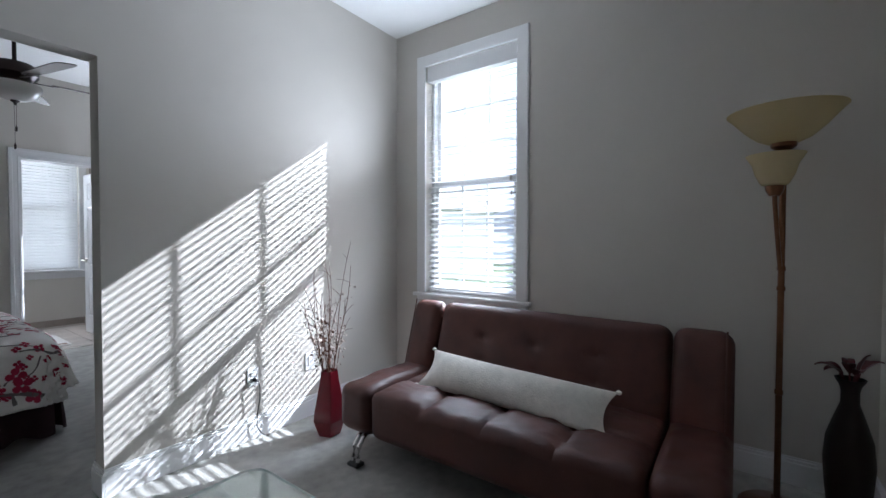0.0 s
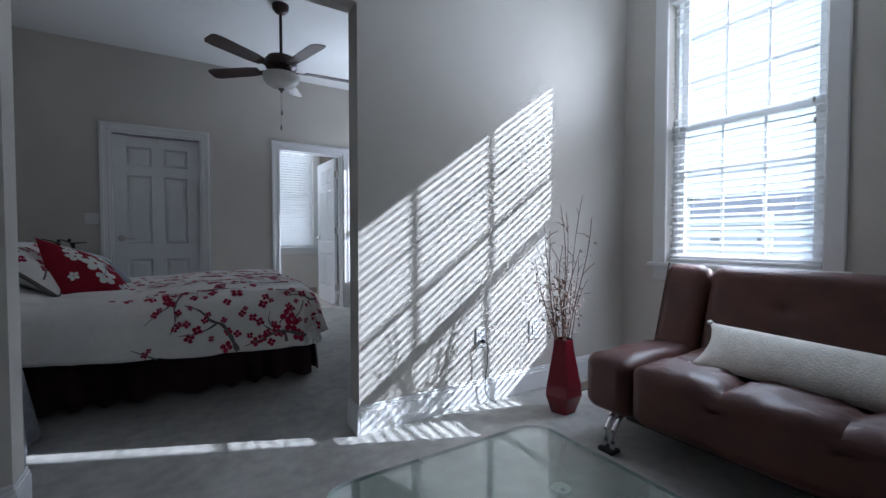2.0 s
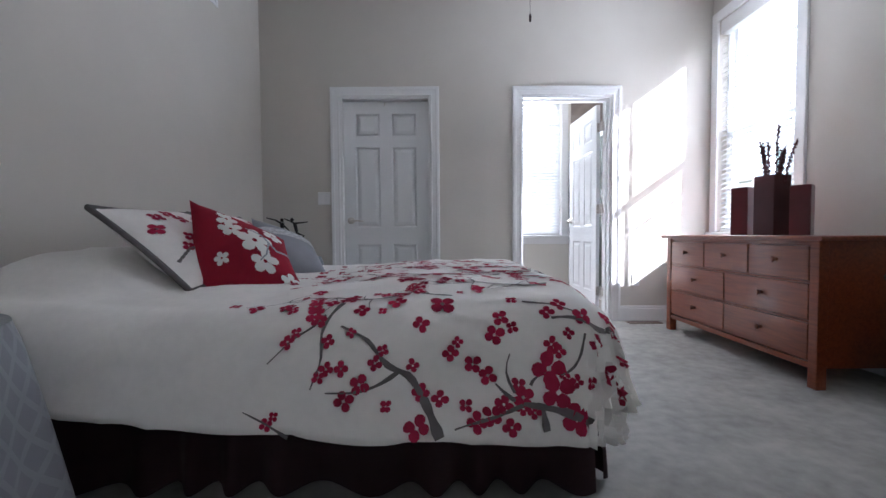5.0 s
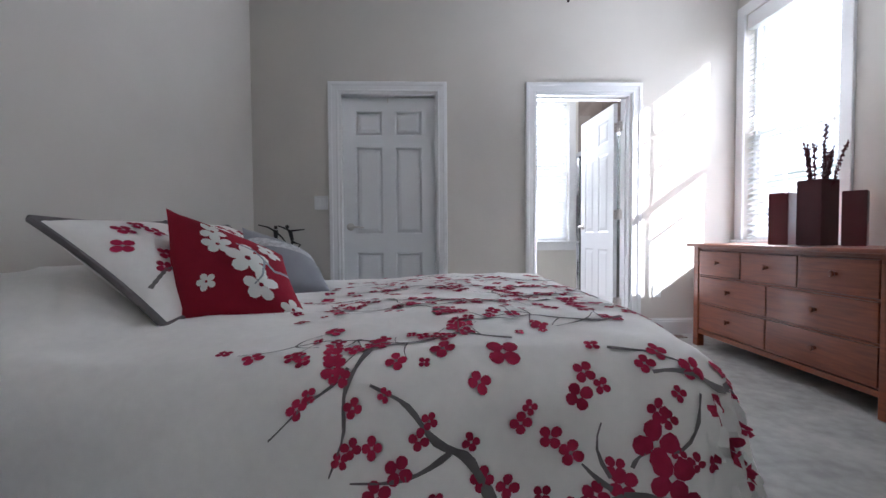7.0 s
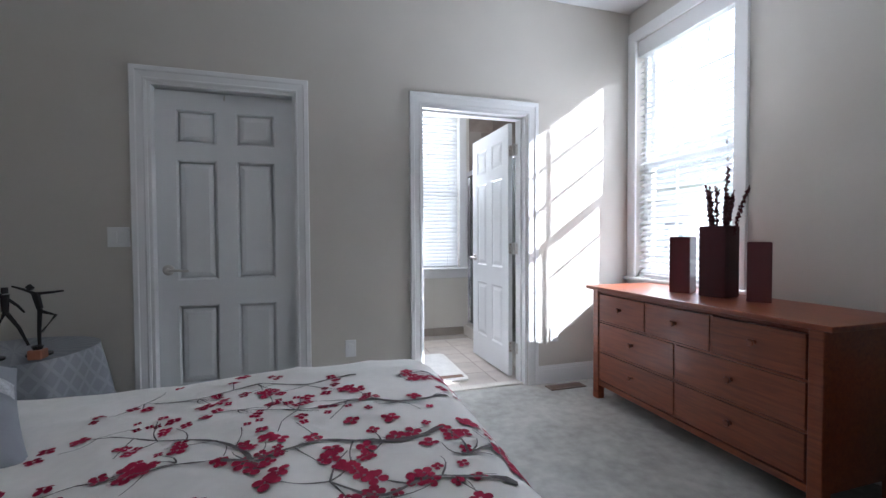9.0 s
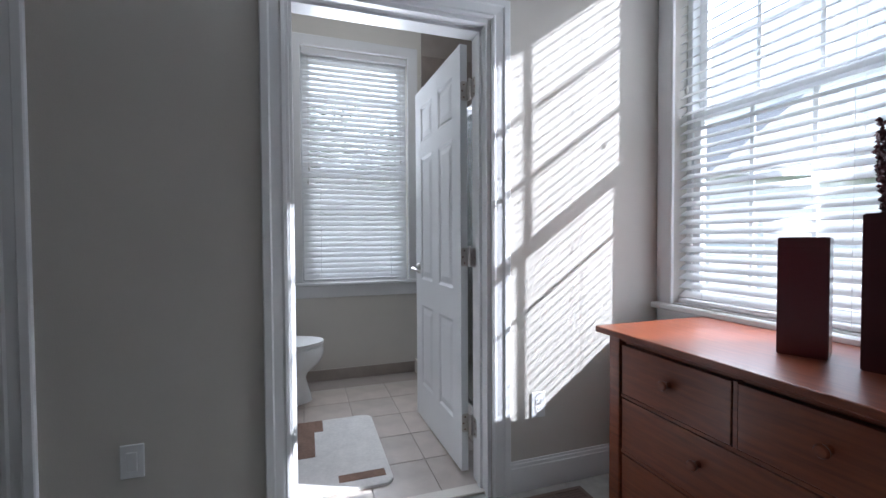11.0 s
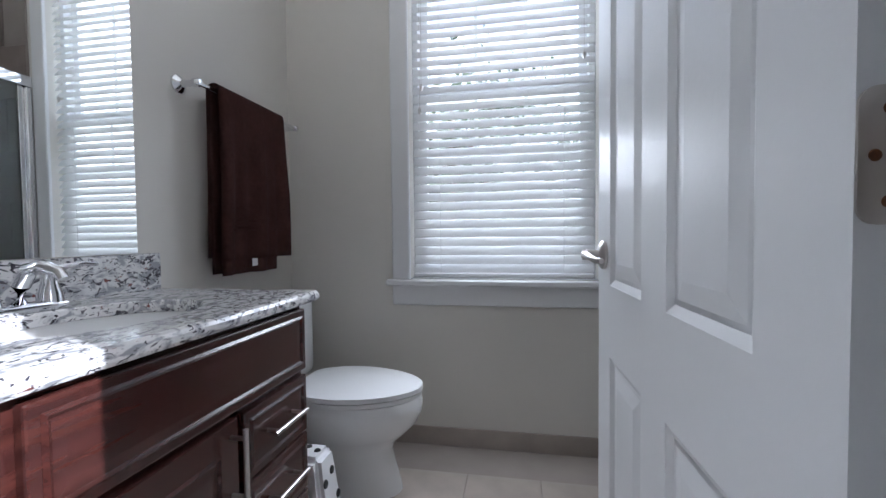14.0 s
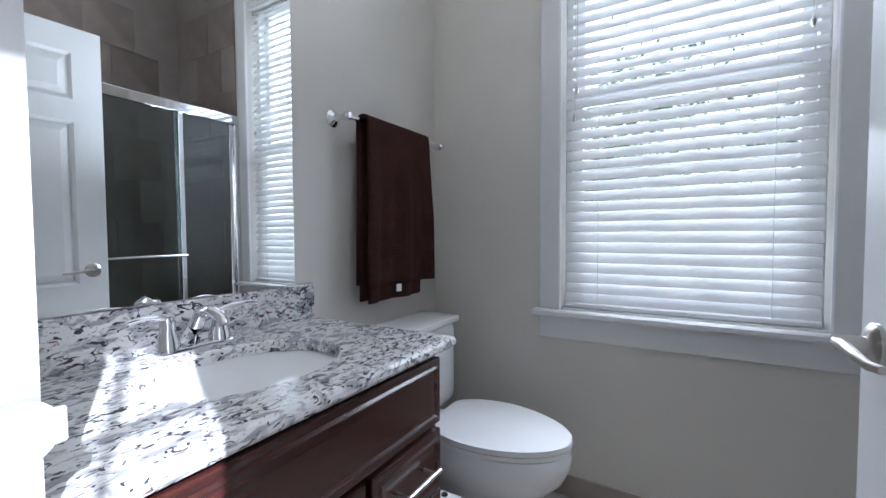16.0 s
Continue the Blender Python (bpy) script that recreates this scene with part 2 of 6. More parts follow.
def lattice_cloth(name, color, shine):
    """Satin with a woven diagonal lattice that runs round the cloth."""
    m = material(name, color, 0.5, spots=0.1, scale=14, bump=0.15, bump_scale=200)
    n, l = m.node_tree.nodes, m.node_tree.links
    b = n["Principled BSDF"]
    base = b.inputs["Base Color"].links[0].from_socket
    co, sep = n.new("ShaderNodeTexCoord"), n.new("ShaderNodeSeparateXYZ")
    l.new(co.outputs["Object"], sep.inputs[0])

    def calc(op, a, c):
        node = n.new("ShaderNodeMath")
        node.operation = op
        for k, v in enumerate((a, c)):
            if isinstance(v, (int, float)):
                node.inputs[k].default_value = v
            else:
                l.new(v, node.inputs[k])
        return node.outputs[0]

    round_it = calc("MULTIPLY", calc("ARCTAN2", sep.outputs[1], sep.outputs[0]), 0.3)
    bands = None
    for sign in (1.0, -1.0):
        run = calc("ADD", calc("MULTIPLY", sep.outputs[2], 0.7 * sign), round_it)
        band = calc("GREATER_THAN", calc("SINE", calc("MULTIPLY", run, 96.0), 0.0), 0.72)
        bands = band if bands is None else calc("MAXIMUM", bands, band)
    mix = n.new("ShaderNodeMix")
    mix.data_type = "RGBA"
    l.new(calc("MULTIPLY", bands, 0.4), mix.inputs[0]), l.new(base, mix.inputs[6])
    mix.inputs[7].default_value = (*shine, 1)
    l.new(mix.outputs[2], b.inputs["Base Color"])
    return m


CLOTH = lattice_cloth("grey_lattice_satin", (0.24, 0.25, 0.275), (0.36, 0.37, 0.39))

# ---- mesh helpers ----
def part(name, bm, mat, parent=None, label="", smooth=False):
    me = bpy.data.meshes.new(name)
    bmesh.ops.recalc_face_normals(bm, faces=bm.faces)
    bm.to_mesh(me)
    bm.free()
    for one in (mat if isinstance(mat, (list, tuple)) else [mat]):
        me.materials.append(one)
    if smooth:
        me.polygons.foreach_set("use_smooth", [True] * len(me.polygons))
        me.set_sharp_from_angle(angle=radians(38))
    ob = new(name, me)
    if parent is not None:
        ob.parent = parent
    if label:
        ob["label"] = label
    return ob


def shared(name, ob, m, parent):
    """One more object on the same mesh."""
    o = new(name, ob.data)
    o.parent, o.matrix_basis = parent, m
    return o


def thing(name, label, category, x=0.0, y=0.0, z=0.0, rz=0.0, group="", kind=""):
    e = new(name)
    e.empty_display_size = 0.1
    e.matrix_basis = pose(x, y, z, 0, 0, rz)
    return tagged(e, label, category, group, kind)


def box(bm, x0, x1, y0, y1, z0, z1, bevel=0.0, seg=1):
    vs = [bm.verts.new(c) for c in ((x0, y0, z0), (x1, y0, z0), (x1, y1, z0), (x0, y1, z0), (x0, y0, z1), (x1, y0, z1), (x1, y1, z1), (x0, y1, z1))]
    fs = [bm.faces.new([vs[i] for i in q]) for q in ((0, 3, 2, 1), (4, 5, 6, 7), (0, 1, 5, 4), (1, 2, 6, 5), (2, 3, 7, 6), (3, 0, 4, 7))]
    if bevel:
        bmesh.ops.bevel(bm, geom=list({e for f in fs for e in f.edges}), offset=bevel, segments=seg, affect="EDGES", profile=0.5)
    return bm


def boxes(*specs, bevel=0.0, seg=1):
    bm = bmesh.new()
    for s in specs:
        box(bm, *s, bevel=bevel, seg=seg)
    return bm


def tube(bm, pts, radius, sides=8, closed=False, taper=None):
    """A round bar along a list of points."""
    pts = [Vector(p) for p in pts]
    n = len(pts)
    rings = []
    ref = Vector((0, 0, 1))
    for i, p in enumerate(pts):
        d = (pts[(i + 1) % n] - pts[i - 1]) if closed else (pts[min(i + 1, n - 1)] - pts[max(i - 1, 0)])
        d.normalize()
        a = d.cross(ref if abs(d.dot(ref)) < 0.95 else Vector((1, 0, 0))).normalized()
        b = d.cross(a)
        r = radius if taper is None else radius + (taper - radius) * i / max(1, n - 1)
        rings.append([bm.verts.new(p + (a * math.cos(2 * math.pi * k / sides) + b * math.sin(2 * math.pi * k / sides)) * r) for k in range(sides)])
    for i in range(n if closed else n - 1):
        r0, r1 = rings[i], rings[(i + 1) % n]
        for k in range(sides):
            bm.faces.new((r0[k], r0[(k + 1) % sides], r1[(k + 1) % sides], r1[k]))
    if not closed:
        bm.faces.new(rings[0][::-1]), bm.faces.new(rings[-1])
    return bm


def lathe(bm, prof, sides=32, cx=0.0, cy=0.0, squash=1.0, turn=0.0):
    """Turns a profile of (radius, height) about the upright axis."""
    rings = []
    for r, z in prof:
        if r < 1e-5:
            rings.append([bm.verts.new((cx, cy, z))])
        else:
            rings.append([bm.verts.new((cx + r * math.cos(2 * math.pi * k / sides + turn), cy + squash * r * math.sin(2 * math.pi * k / sides + turn), z)) for k in range(sides)])
    for a, b in zip(rings, rings[1:]):
        for k in range(sides):
            q = [a[k % len(a)], a[(k + 1) % len(a)], b[(k + 1) % len(b)], b[k % len(b)]]
            q = list(dict.fromkeys(q))
            if len(q) > 2:
                bm.faces.new(q)
    for ring, flip in ((rings[0], True), (rings[-1], False)):
        if len(ring) > 2:
            bm.faces.new(ring[::-1] if flip else ring)
    return bm


def prism(bm, outline, z0, z1, bevel=0.0):
    lo = [bm.verts.new((x, y, z0)) for x, y in outline]
    hi = [bm.verts.new((x, y, z1)) for x, y in outline]
    n = len(outline)
    fs = [bm.faces.new(lo[::-1]), bm.faces.new(hi)]
    for k in range(n):
        fs.append(bm.faces.new((lo[k], lo[(k + 1) % n], hi[(k + 1) % n], hi[k])))
    if bevel:
        bmesh.ops.bevel(bm, geom=list(fs[1].edges), offset=bevel, segments=2, affect="EDGES", profile=0.5)
    return bm


def soft_box(sx, sy, sz, r, cuts=12, shape=None):
    """A padded block about the origin with rounded edges; shape moves each point."""
    bm = bmesh.new()
    bmesh.ops.create_cube(bm, size=1)
    bmesh.ops.subdivide_edges(bm, edges=bm.edges, cuts=cuts, use_grid_fill=True)
    for v in bm.verts:
        p = Vector((v.co.x * sx, v.co.y * sy, v.co.z * sz))
        q = Vector([max(-h + r, min(h - r, c)) for c, h in zip(p, (sx / 2, sy / 2, sz / 2))])
        d = p - q
        v.co = q + (d.normalized() * r if d.length > 1e-6 else d)
        if shape:
            v.co = shape(v.co.copy())
    return bm


def patch_point(cs, u, w):
    a, b, c, d = cs
    return a * (1 - u) * (1 - w) / 4 + b * (1 + u) * (1 - w) / 4 + c * (1 + u) * (1 + w) / 4 + d * (1 - u) * (1 + w) / 4


def pillow_point(cs, t, u, w, side, waist=0.07):
    """A point on a stuffed cushion with the corners cs; u and w run from -1 to 1."""
    us, ws = u * (1 - waist * (1 - w * w)), w * (1 - waist * (1 - u * u))
    p = patch_point(cs, us, ws)
    n = (cs[1] - cs[0] + cs[2] - cs[3]).cross(cs[3] - cs[0] + cs[2] - cs[1]).normalized()
    puff = (max(0, 1 - abs(u) ** 2.2) * max(0, 1 - abs(w) ** 2.2)) ** 0.55
    k = noise.noise(p * 7) * 0.012 * puff
    return p + n * side * (t / 2 * puff + k), n * side


def pillow_mesh(cs, t, n=22):
    bm = bmesh.new()
    grids = []
    for side in (1, -1):
        grids.append([[bm.verts.new(pillow_point(cs, t, -1 + 2 * i / n, -1 + 2 * j / n, side)[0]) for j in range(n + 1)] for i in range(n + 1)])
    for g, flip in zip(grids, (False, True)):
        for i in range(n):
            for j in range(n):
                q = [g[i][j], g[i + 1][j], g[i + 1][j + 1], g[i][j + 1]]
                bm.faces.new(q[::-1] if flip else q)
    bmesh.ops.remove_doubles(bm, verts=bm.verts, dist=1e-5)
    return bm


def petal(bm, at, cx, cy, ang, length, width, k=9):
    """One printed petal in cloth coordinates, laid on the cloth by the function at."""
    mid = bm.verts.new(at(cx + math.cos(ang) * length * 0.55, cy + math.sin(ang) * length * 0.55))
    ring = []
    for i in range(k):
        a = 2 * math.pi * i / k
        lx = length * 0.55 + math.cos(a) * length * 0.45
        ly = math.sin(a) * width * 0.5 * (0.75 + 0.35 * lx / length)
        ring.append(bm.verts.new(at(cx + math.cos(ang) * lx - math.sin(ang) * ly, cy + math.sin(ang) * lx + math.cos(ang) * ly)))
    for i in range(k):
        bm.faces.new((mid, ring[i], ring[(i + 1) % k]))


def blossom(bm, at, cx, cy, size, rng, petals=4):
    if isinstance(bm, list):
        one = bmesh.new()
        bm.append(one)
        bm = one
    a0 = rng.uniform(0, 6.28)
    for k in range(petals):
        petal(bm, at, cx, cy, a0 + 2 * math.pi * k / petals + rng.uniform(-0.12, 0.12), size * rng.uniform(0.46, 0.54), size * (0.44 if petals == 4 else 0.36))


def ribbon(bm, at, pts, w0, w1):
    """A printed twig through points of the cloth, tapering from w0 to w1."""
    fine = []
    for (ax, ay), (bx, by) in zip(pts, pts[1:]):
        steps = max(2, int(math.hypot(bx - ax, by - ay) / 0.02))
        fine += [(ax + (bx - ax) * i / steps, ay + (by - ay) * i / steps) for i in range(steps)]
    fine.append(pts[-1])
    for _ in range(2):
        fine = [fine[0]] + [((p[0] + 2 * q[0] + r[0]) / 4, (p[1] + 2 * q[1] + r[1]) / 4) for p, q, r in zip(fine, fine[1:], fine[2:])] + [fine[-1]]
    last = None
    for i, (x, y) in enumerate(fine):
        px, py = fine[max(i - 1, 0)]
        qx, qy = fine[min(i + 1, len(fine) - 1)]
        d = math.hypot(qx - px, qy - py) or 1
        w = (w0 + (w1 - w0) * i / (len(fine) - 1)) / 2 * (1 + 0.25 * math.sin(i * 1.7))
        nx, ny = -(qy - py) / d * w, (qx - px) / d * w
        now = (bm.verts.new(at(x + nx, y + ny)), bm.verts.new(at(x - nx, y - ny)))
        if last:
            bm.faces.new((last[0], last[1], now[1], now[0]))
        last = now


# ---- plan, metres ----
P0, P1 = 2.645, 2.765      # wall between sitting room and bedroom
F0, F1 = 6.285, 6.45      # wall between bedroom and bathroom
WX0, WX1 = 2.785, 2.965    # outer wall with the two tall windows
LX = -1.382                # bedroom's headboard wall
BX = 0.43                  # bathroom wall with mirror
BY0, BY1 = 8.12, 8.30      # bathroom's window wall
H = 2.975
SY, RX = -0.34, -1.7       # sitting room: return wall, far side
DOOR_H = 2.09
WIN1 = (1.497, 2.318, 0.80, 2.655)
WIN2 = (5.36, 6.19, 0.825, 2.71)
BWIN = (1.06, 1.925, 0.80, 2.68)


def structure(name, bm, mat, label, smooth=False):
    return tagged(part(name, bm, mat, None, "", smooth), label, name.split("_")[0], "", "structure")


def wall_x(name, y0, y1, x0, x1, holes, label):
    """A wall along x with openings (x0, x1, z0, z1)."""
    bm, at = bmesh.new(), x0
    for a, b, z0, z1 in sorted(holes):
        box(bm, at, a, y0, y1, 0, H)
        box(bm, a, b, y0, y1, z1, H)
        if z0 > 0:
            box(bm, a, b, y0, y1, 0, z0)
        at = b
    box(bm, at, x1, y0, y1, 0, H)
    return structure(name, bm, PAINT, label)


def wall_y(name, x0, x1, y0, y1, holes, label):
    bm, at = bmesh.new(), y0
    for a, b, z0, z1 in sorted(holes):
        box(bm, x0, x1, at, a, 0, H)
        box(bm, x0, x1, a, b, z1, H)
        if z0 > 0:
            box(bm, x0, x1, a, b, 0, z0)
        at = b
    box(bm, x0, x1, at, y1, 0, H)
    return structure(name, bm, PAINT, label)


wall_x("wall_partition", P0, P1, RX, WX0, [(-0.505, 0.71, 0, 2.09)], "greige painted wall with a wide cased-free opening")
wall_x("wall_far", F0, F1, LX - 0.12, WX0, [(-0.655, 0.175, 0, DOOR_H), (1.015, 1.855, 0, DOOR_H)], "greige painted bedroom wall with two doorways")
wall_y("wall_windows", WX0, WX1, SY - 0.12, BY1, [WIN1, WIN2], "greige outer wall with two tall windows")
wall_y("wall_headboard", LX - 0.12, LX, P1, F0, [], "plain greige painted bedroom wall behind the bed")
wm = wall_y("wall_mirror", BX - 0.12, BX, F1, BY1, [], "cream greige bathroom wall behind the vanity, lightened for bounced light")
wb = wall_x("wall_bath_window", BY0, BY1, BX, WX0, [BWIN], "cream greige bathroom wall with a window, lightened for bounced light")
# Both walls take the paint that carries the bounced light in its colour.
for w in (wm, wb):
    w.data.materials[0] = BATHPAINT_LIFTED
wall_x("wall_return", SY - 0.12, SY, 1.3, WX0, [], "plain greige return wall of the sitting room")
# Unseen walls; the back and far side are set close to bounce more light.
wall_y("wall_return_side", 1.3, 1.42, -1.4, SY - 0.12, [], "plain greige wall beside the sitting room")
wall_x("wall_back", -1.52, -1.4, RX, 1.42, [], "unseen greige back wall, set close to bounce light")
wall_y("wall_side", RX - 0.12, RX, -1.52, P1, [], "unseen greige side wall, set close to bounce light")
wall_x("wall_closet", F1 + 0.6, F1 + 0.7, LX - 0.12, BX - 0.12, [], "plain wall of the closet behind the closed door")
structure("ceiling", boxes((RX - 0.12, WX1, -1.52, BY1, H, H + 0.15)), CEIL, "flat white painted ceiling")
structure("floor_carpet", boxes((RX - 0.12, WX0, -1.52, F0 + 0.03, -0.12, 0)), CARPET, "soft grey cut-pile carpet")
bath_floor = structure("floor_bath", boxes((BX - 0.12, WX0, F0 + 0.10, BY0, -0.12, -0.006)), GROUT, "beige tiled bathroom floor")
structure("threshold", boxes((1.015, 1.855, F0 + 0.03, F0 + 0.10, -0.12, 0.012), bevel=0.004), MARBLE, "cream marble door threshold")
structure("floor_closet", boxes((LX - 0.12, BX - 0.12, F0 + 0.03, F1 + 0.6, -0.12, -0.002)), CARPET, "grey carpet in the closet")


# ---- baseboards ----
def baseboard(name, runs, bm=None):
    bm = bmesh.new()
    for (x0, y0, x1, y1, nx, ny) in runs:
        for d, z0, z1 in ((0.015, 0, 0.112), (0.011, 0.112, 0.128), (0.006, 0.128, 0.14)):
            xs, ys = sorted((x0, x1, x0 + nx * d, x1 + nx * d)), sorted((y0, y1, y0 + ny * d, y1 + ny * d))
            box(bm, xs[0], xs[-1], ys[0], ys[-1], z0, z1, bevel=0.0015)
    return structure(name, bm, TRIM, "white moulded baseboard along the wall")


baseboard("baseboard_sitting", [(0.71, P0, WX0, P0, 0, -1), (WX0, SY, WX0, P0 - 0.015, -1, 0), (1.3, SY, WX0 - 0.015, SY, 0, 1),
                                (RX, P0, -0.505, P0, 0, -1), (0.71, P0 - 0.015, 0.71, P1 + 0.015, -1, 0), (-0.505, P0 - 0.015, -0.505, P1 + 0.015, 1, 0)])
baseboard("baseboard_bedroom", [(LX, F0, -0.745, F0, 0, -1), (0.265, F0, 0.93, F0, 0, -1), (1.945, F0, WX0, F0, 0, -1), (WX0, P1, WX0, F0 - 0.015, -1, 0),
                                (LX, P1 + 0.015, LX, F0 - 0.015, 1, 0), (0.71, P1, WX0 - 0.015, P1, 0, 1), (LX, P1, -0.505, P1, 0, 1)])
bm = bmesh.new()
box(bm, BX, 2.02, BY0 - 0.01, BY0, -0.006, 0.085, bevel=0.002)
box(bm, BX, BX + 0.01, 7.32, BY0 - 0.01, -0.006, 0.085, bevel=0.002)
structure("baseboard_bath", bm, TILE, "beige tile skirting in the bathroom")


# ---- windows, doors ----
CASING = ((0.0, 0.0), (0.0, 0.010), (0.012, 0.014), (0.02, 0.011), (0.052, 0.015), (0.058, 0.020), (0.082, 0.020), (0.086, 0.016), (0.086, 0.0))


def casing(at, a0, a1, z0, z1, profile=CASING):
    """A mitred moulding round three sides of an opening; at places (along, out, up)."""
    bm = bmesh.new()
    rows = []
    for w, d in profile:
        rows.append([bm.verts.new(at(a, d, z)) for a, z in ((a0 - w, z0), (a0 - w, z1 + w), (a1 + w, z1 + w), (a1 + w, z0))])
    for r0, r1 in zip(rows, rows[1:]):
        for k in range(3):
            bm.faces.new((r0[k], r0[k + 1], r1[k + 1], r1[k]))
    for k in (0, 3):
        bm.faces.new([r[k] for r in rows])
    return bm


def window(name, at, a0, a1, z0, z1, depth, label):
    """A double-hung window with casing, sill, apron, two sashes with muntins; at takes (along, out of the wall, up)."""
    w = thing(name, label, "window", kind="structure")

    def bar(bm, s0, s1, d0, d1, u0, u1, bevel=0.003):
        p, q = at(s0, d0, u0), at(s1, d1, u1)
        box(bm, min(p.x, q.x), max(p.x, q.x), min(p.y, q.y), max(p.y, q.y), u0, u1, bevel=bevel)

    part("window_casing", casing(at, a0, a1, z0, z1, ((0, 0), (0, 0.014), (0.006, 0.018), (0.082, 0.018), (0.088, 0.014), (0.088, 0))), TRIM, w)
    bm = bmesh.new()
    bar(bm, a0 - 0.115, a1 + 0.115, 0.0, 0.045, z0 - 0.03, z0 - 0.002, 0.006)
    bar(bm, a0, a1, -0.075, 0.0, z0 - 0.0, z0 + 0.004, 0)
    part("window_sill", bm, TRIM, w)
    bm = bmesh.new()
    bar(bm, a0 - 0.088, a1 + 0.088, 0.0, 0.016, z0 - 0.125, z0 - 0.03)
    part("apron", bm, TRIM, w)
    bm = bmesh.new()
    for s0, s1, u0, u1 in ((a0, a0 + 0.03, z0, z1), (a1 - 0.03, a1, z0, z1), (a0 + 0.03, a1 - 0.03, z1 - 0.03, z1), (a0 + 0.03, a1 - 0.03, z0, z0 + 0.02)):
        bar(bm, s0, s1, -depth, -0.075, u0, u1)
    part("window_frame", bm, VINYL, w)
    mid = z0 + 0.895
    for lower in (True, False):
        d0, d1 = (-0.115, -0.085) if lower else (-0.15, -0.12)
        b0, b1 = (z0 + 0.02, mid + 0.02) if lower else (mid - 0.02, z1 - 0.03)
        e0, e1 = a0 + 0.03, a1 - 0.03
        bm = bmesh.new()
        for s0, s1, u0, u1 in ((e0, e0 + 0.04, b0, b1), (e1 - 0.04, e1, b0, b1), (e0 + 0.04, e1 - 0.04, b0, b0 + 0.045), (e0 + 0.04, e1 - 0.04, b1 - 0.04, b1)):
            bar(bm, s0, s1, d0, d1, u0, u1)
        sash = part("sash", bm, VINYL, w)
        g0, g1, h0, h1 = e0 + 0.04, e1 - 0.04, b0 + 0.045, b1 - 0.04
        bm = bmesh.new()
        dm = (d0 + d1) / 2
        for k in (1, 2):
            c = g0 + (g1 - g0) * k / 3
            bar(bm, c - 0.009, c + 0.009, dm - 0.006, dm + 0.006, h0, h1, 0.002)
        for k in (1, 2):
            if k == 2 or not lower:
                c = h0 + (h1 - h0) * k / 3
                bar(bm, g0, g1, dm - 0.005, dm + 0.005, c - 0.009, c + 0.009, 0.002)
        part("muntin", bm, VINYL, sash)
        bm = bmesh.new()
        bar(bm, g0, g1, dm - 0.002, dm + 0.002, h0, h1, 0)
        pane = part("pane", bm, PANE, sash)
        pane.visible_shadow = False
    return w


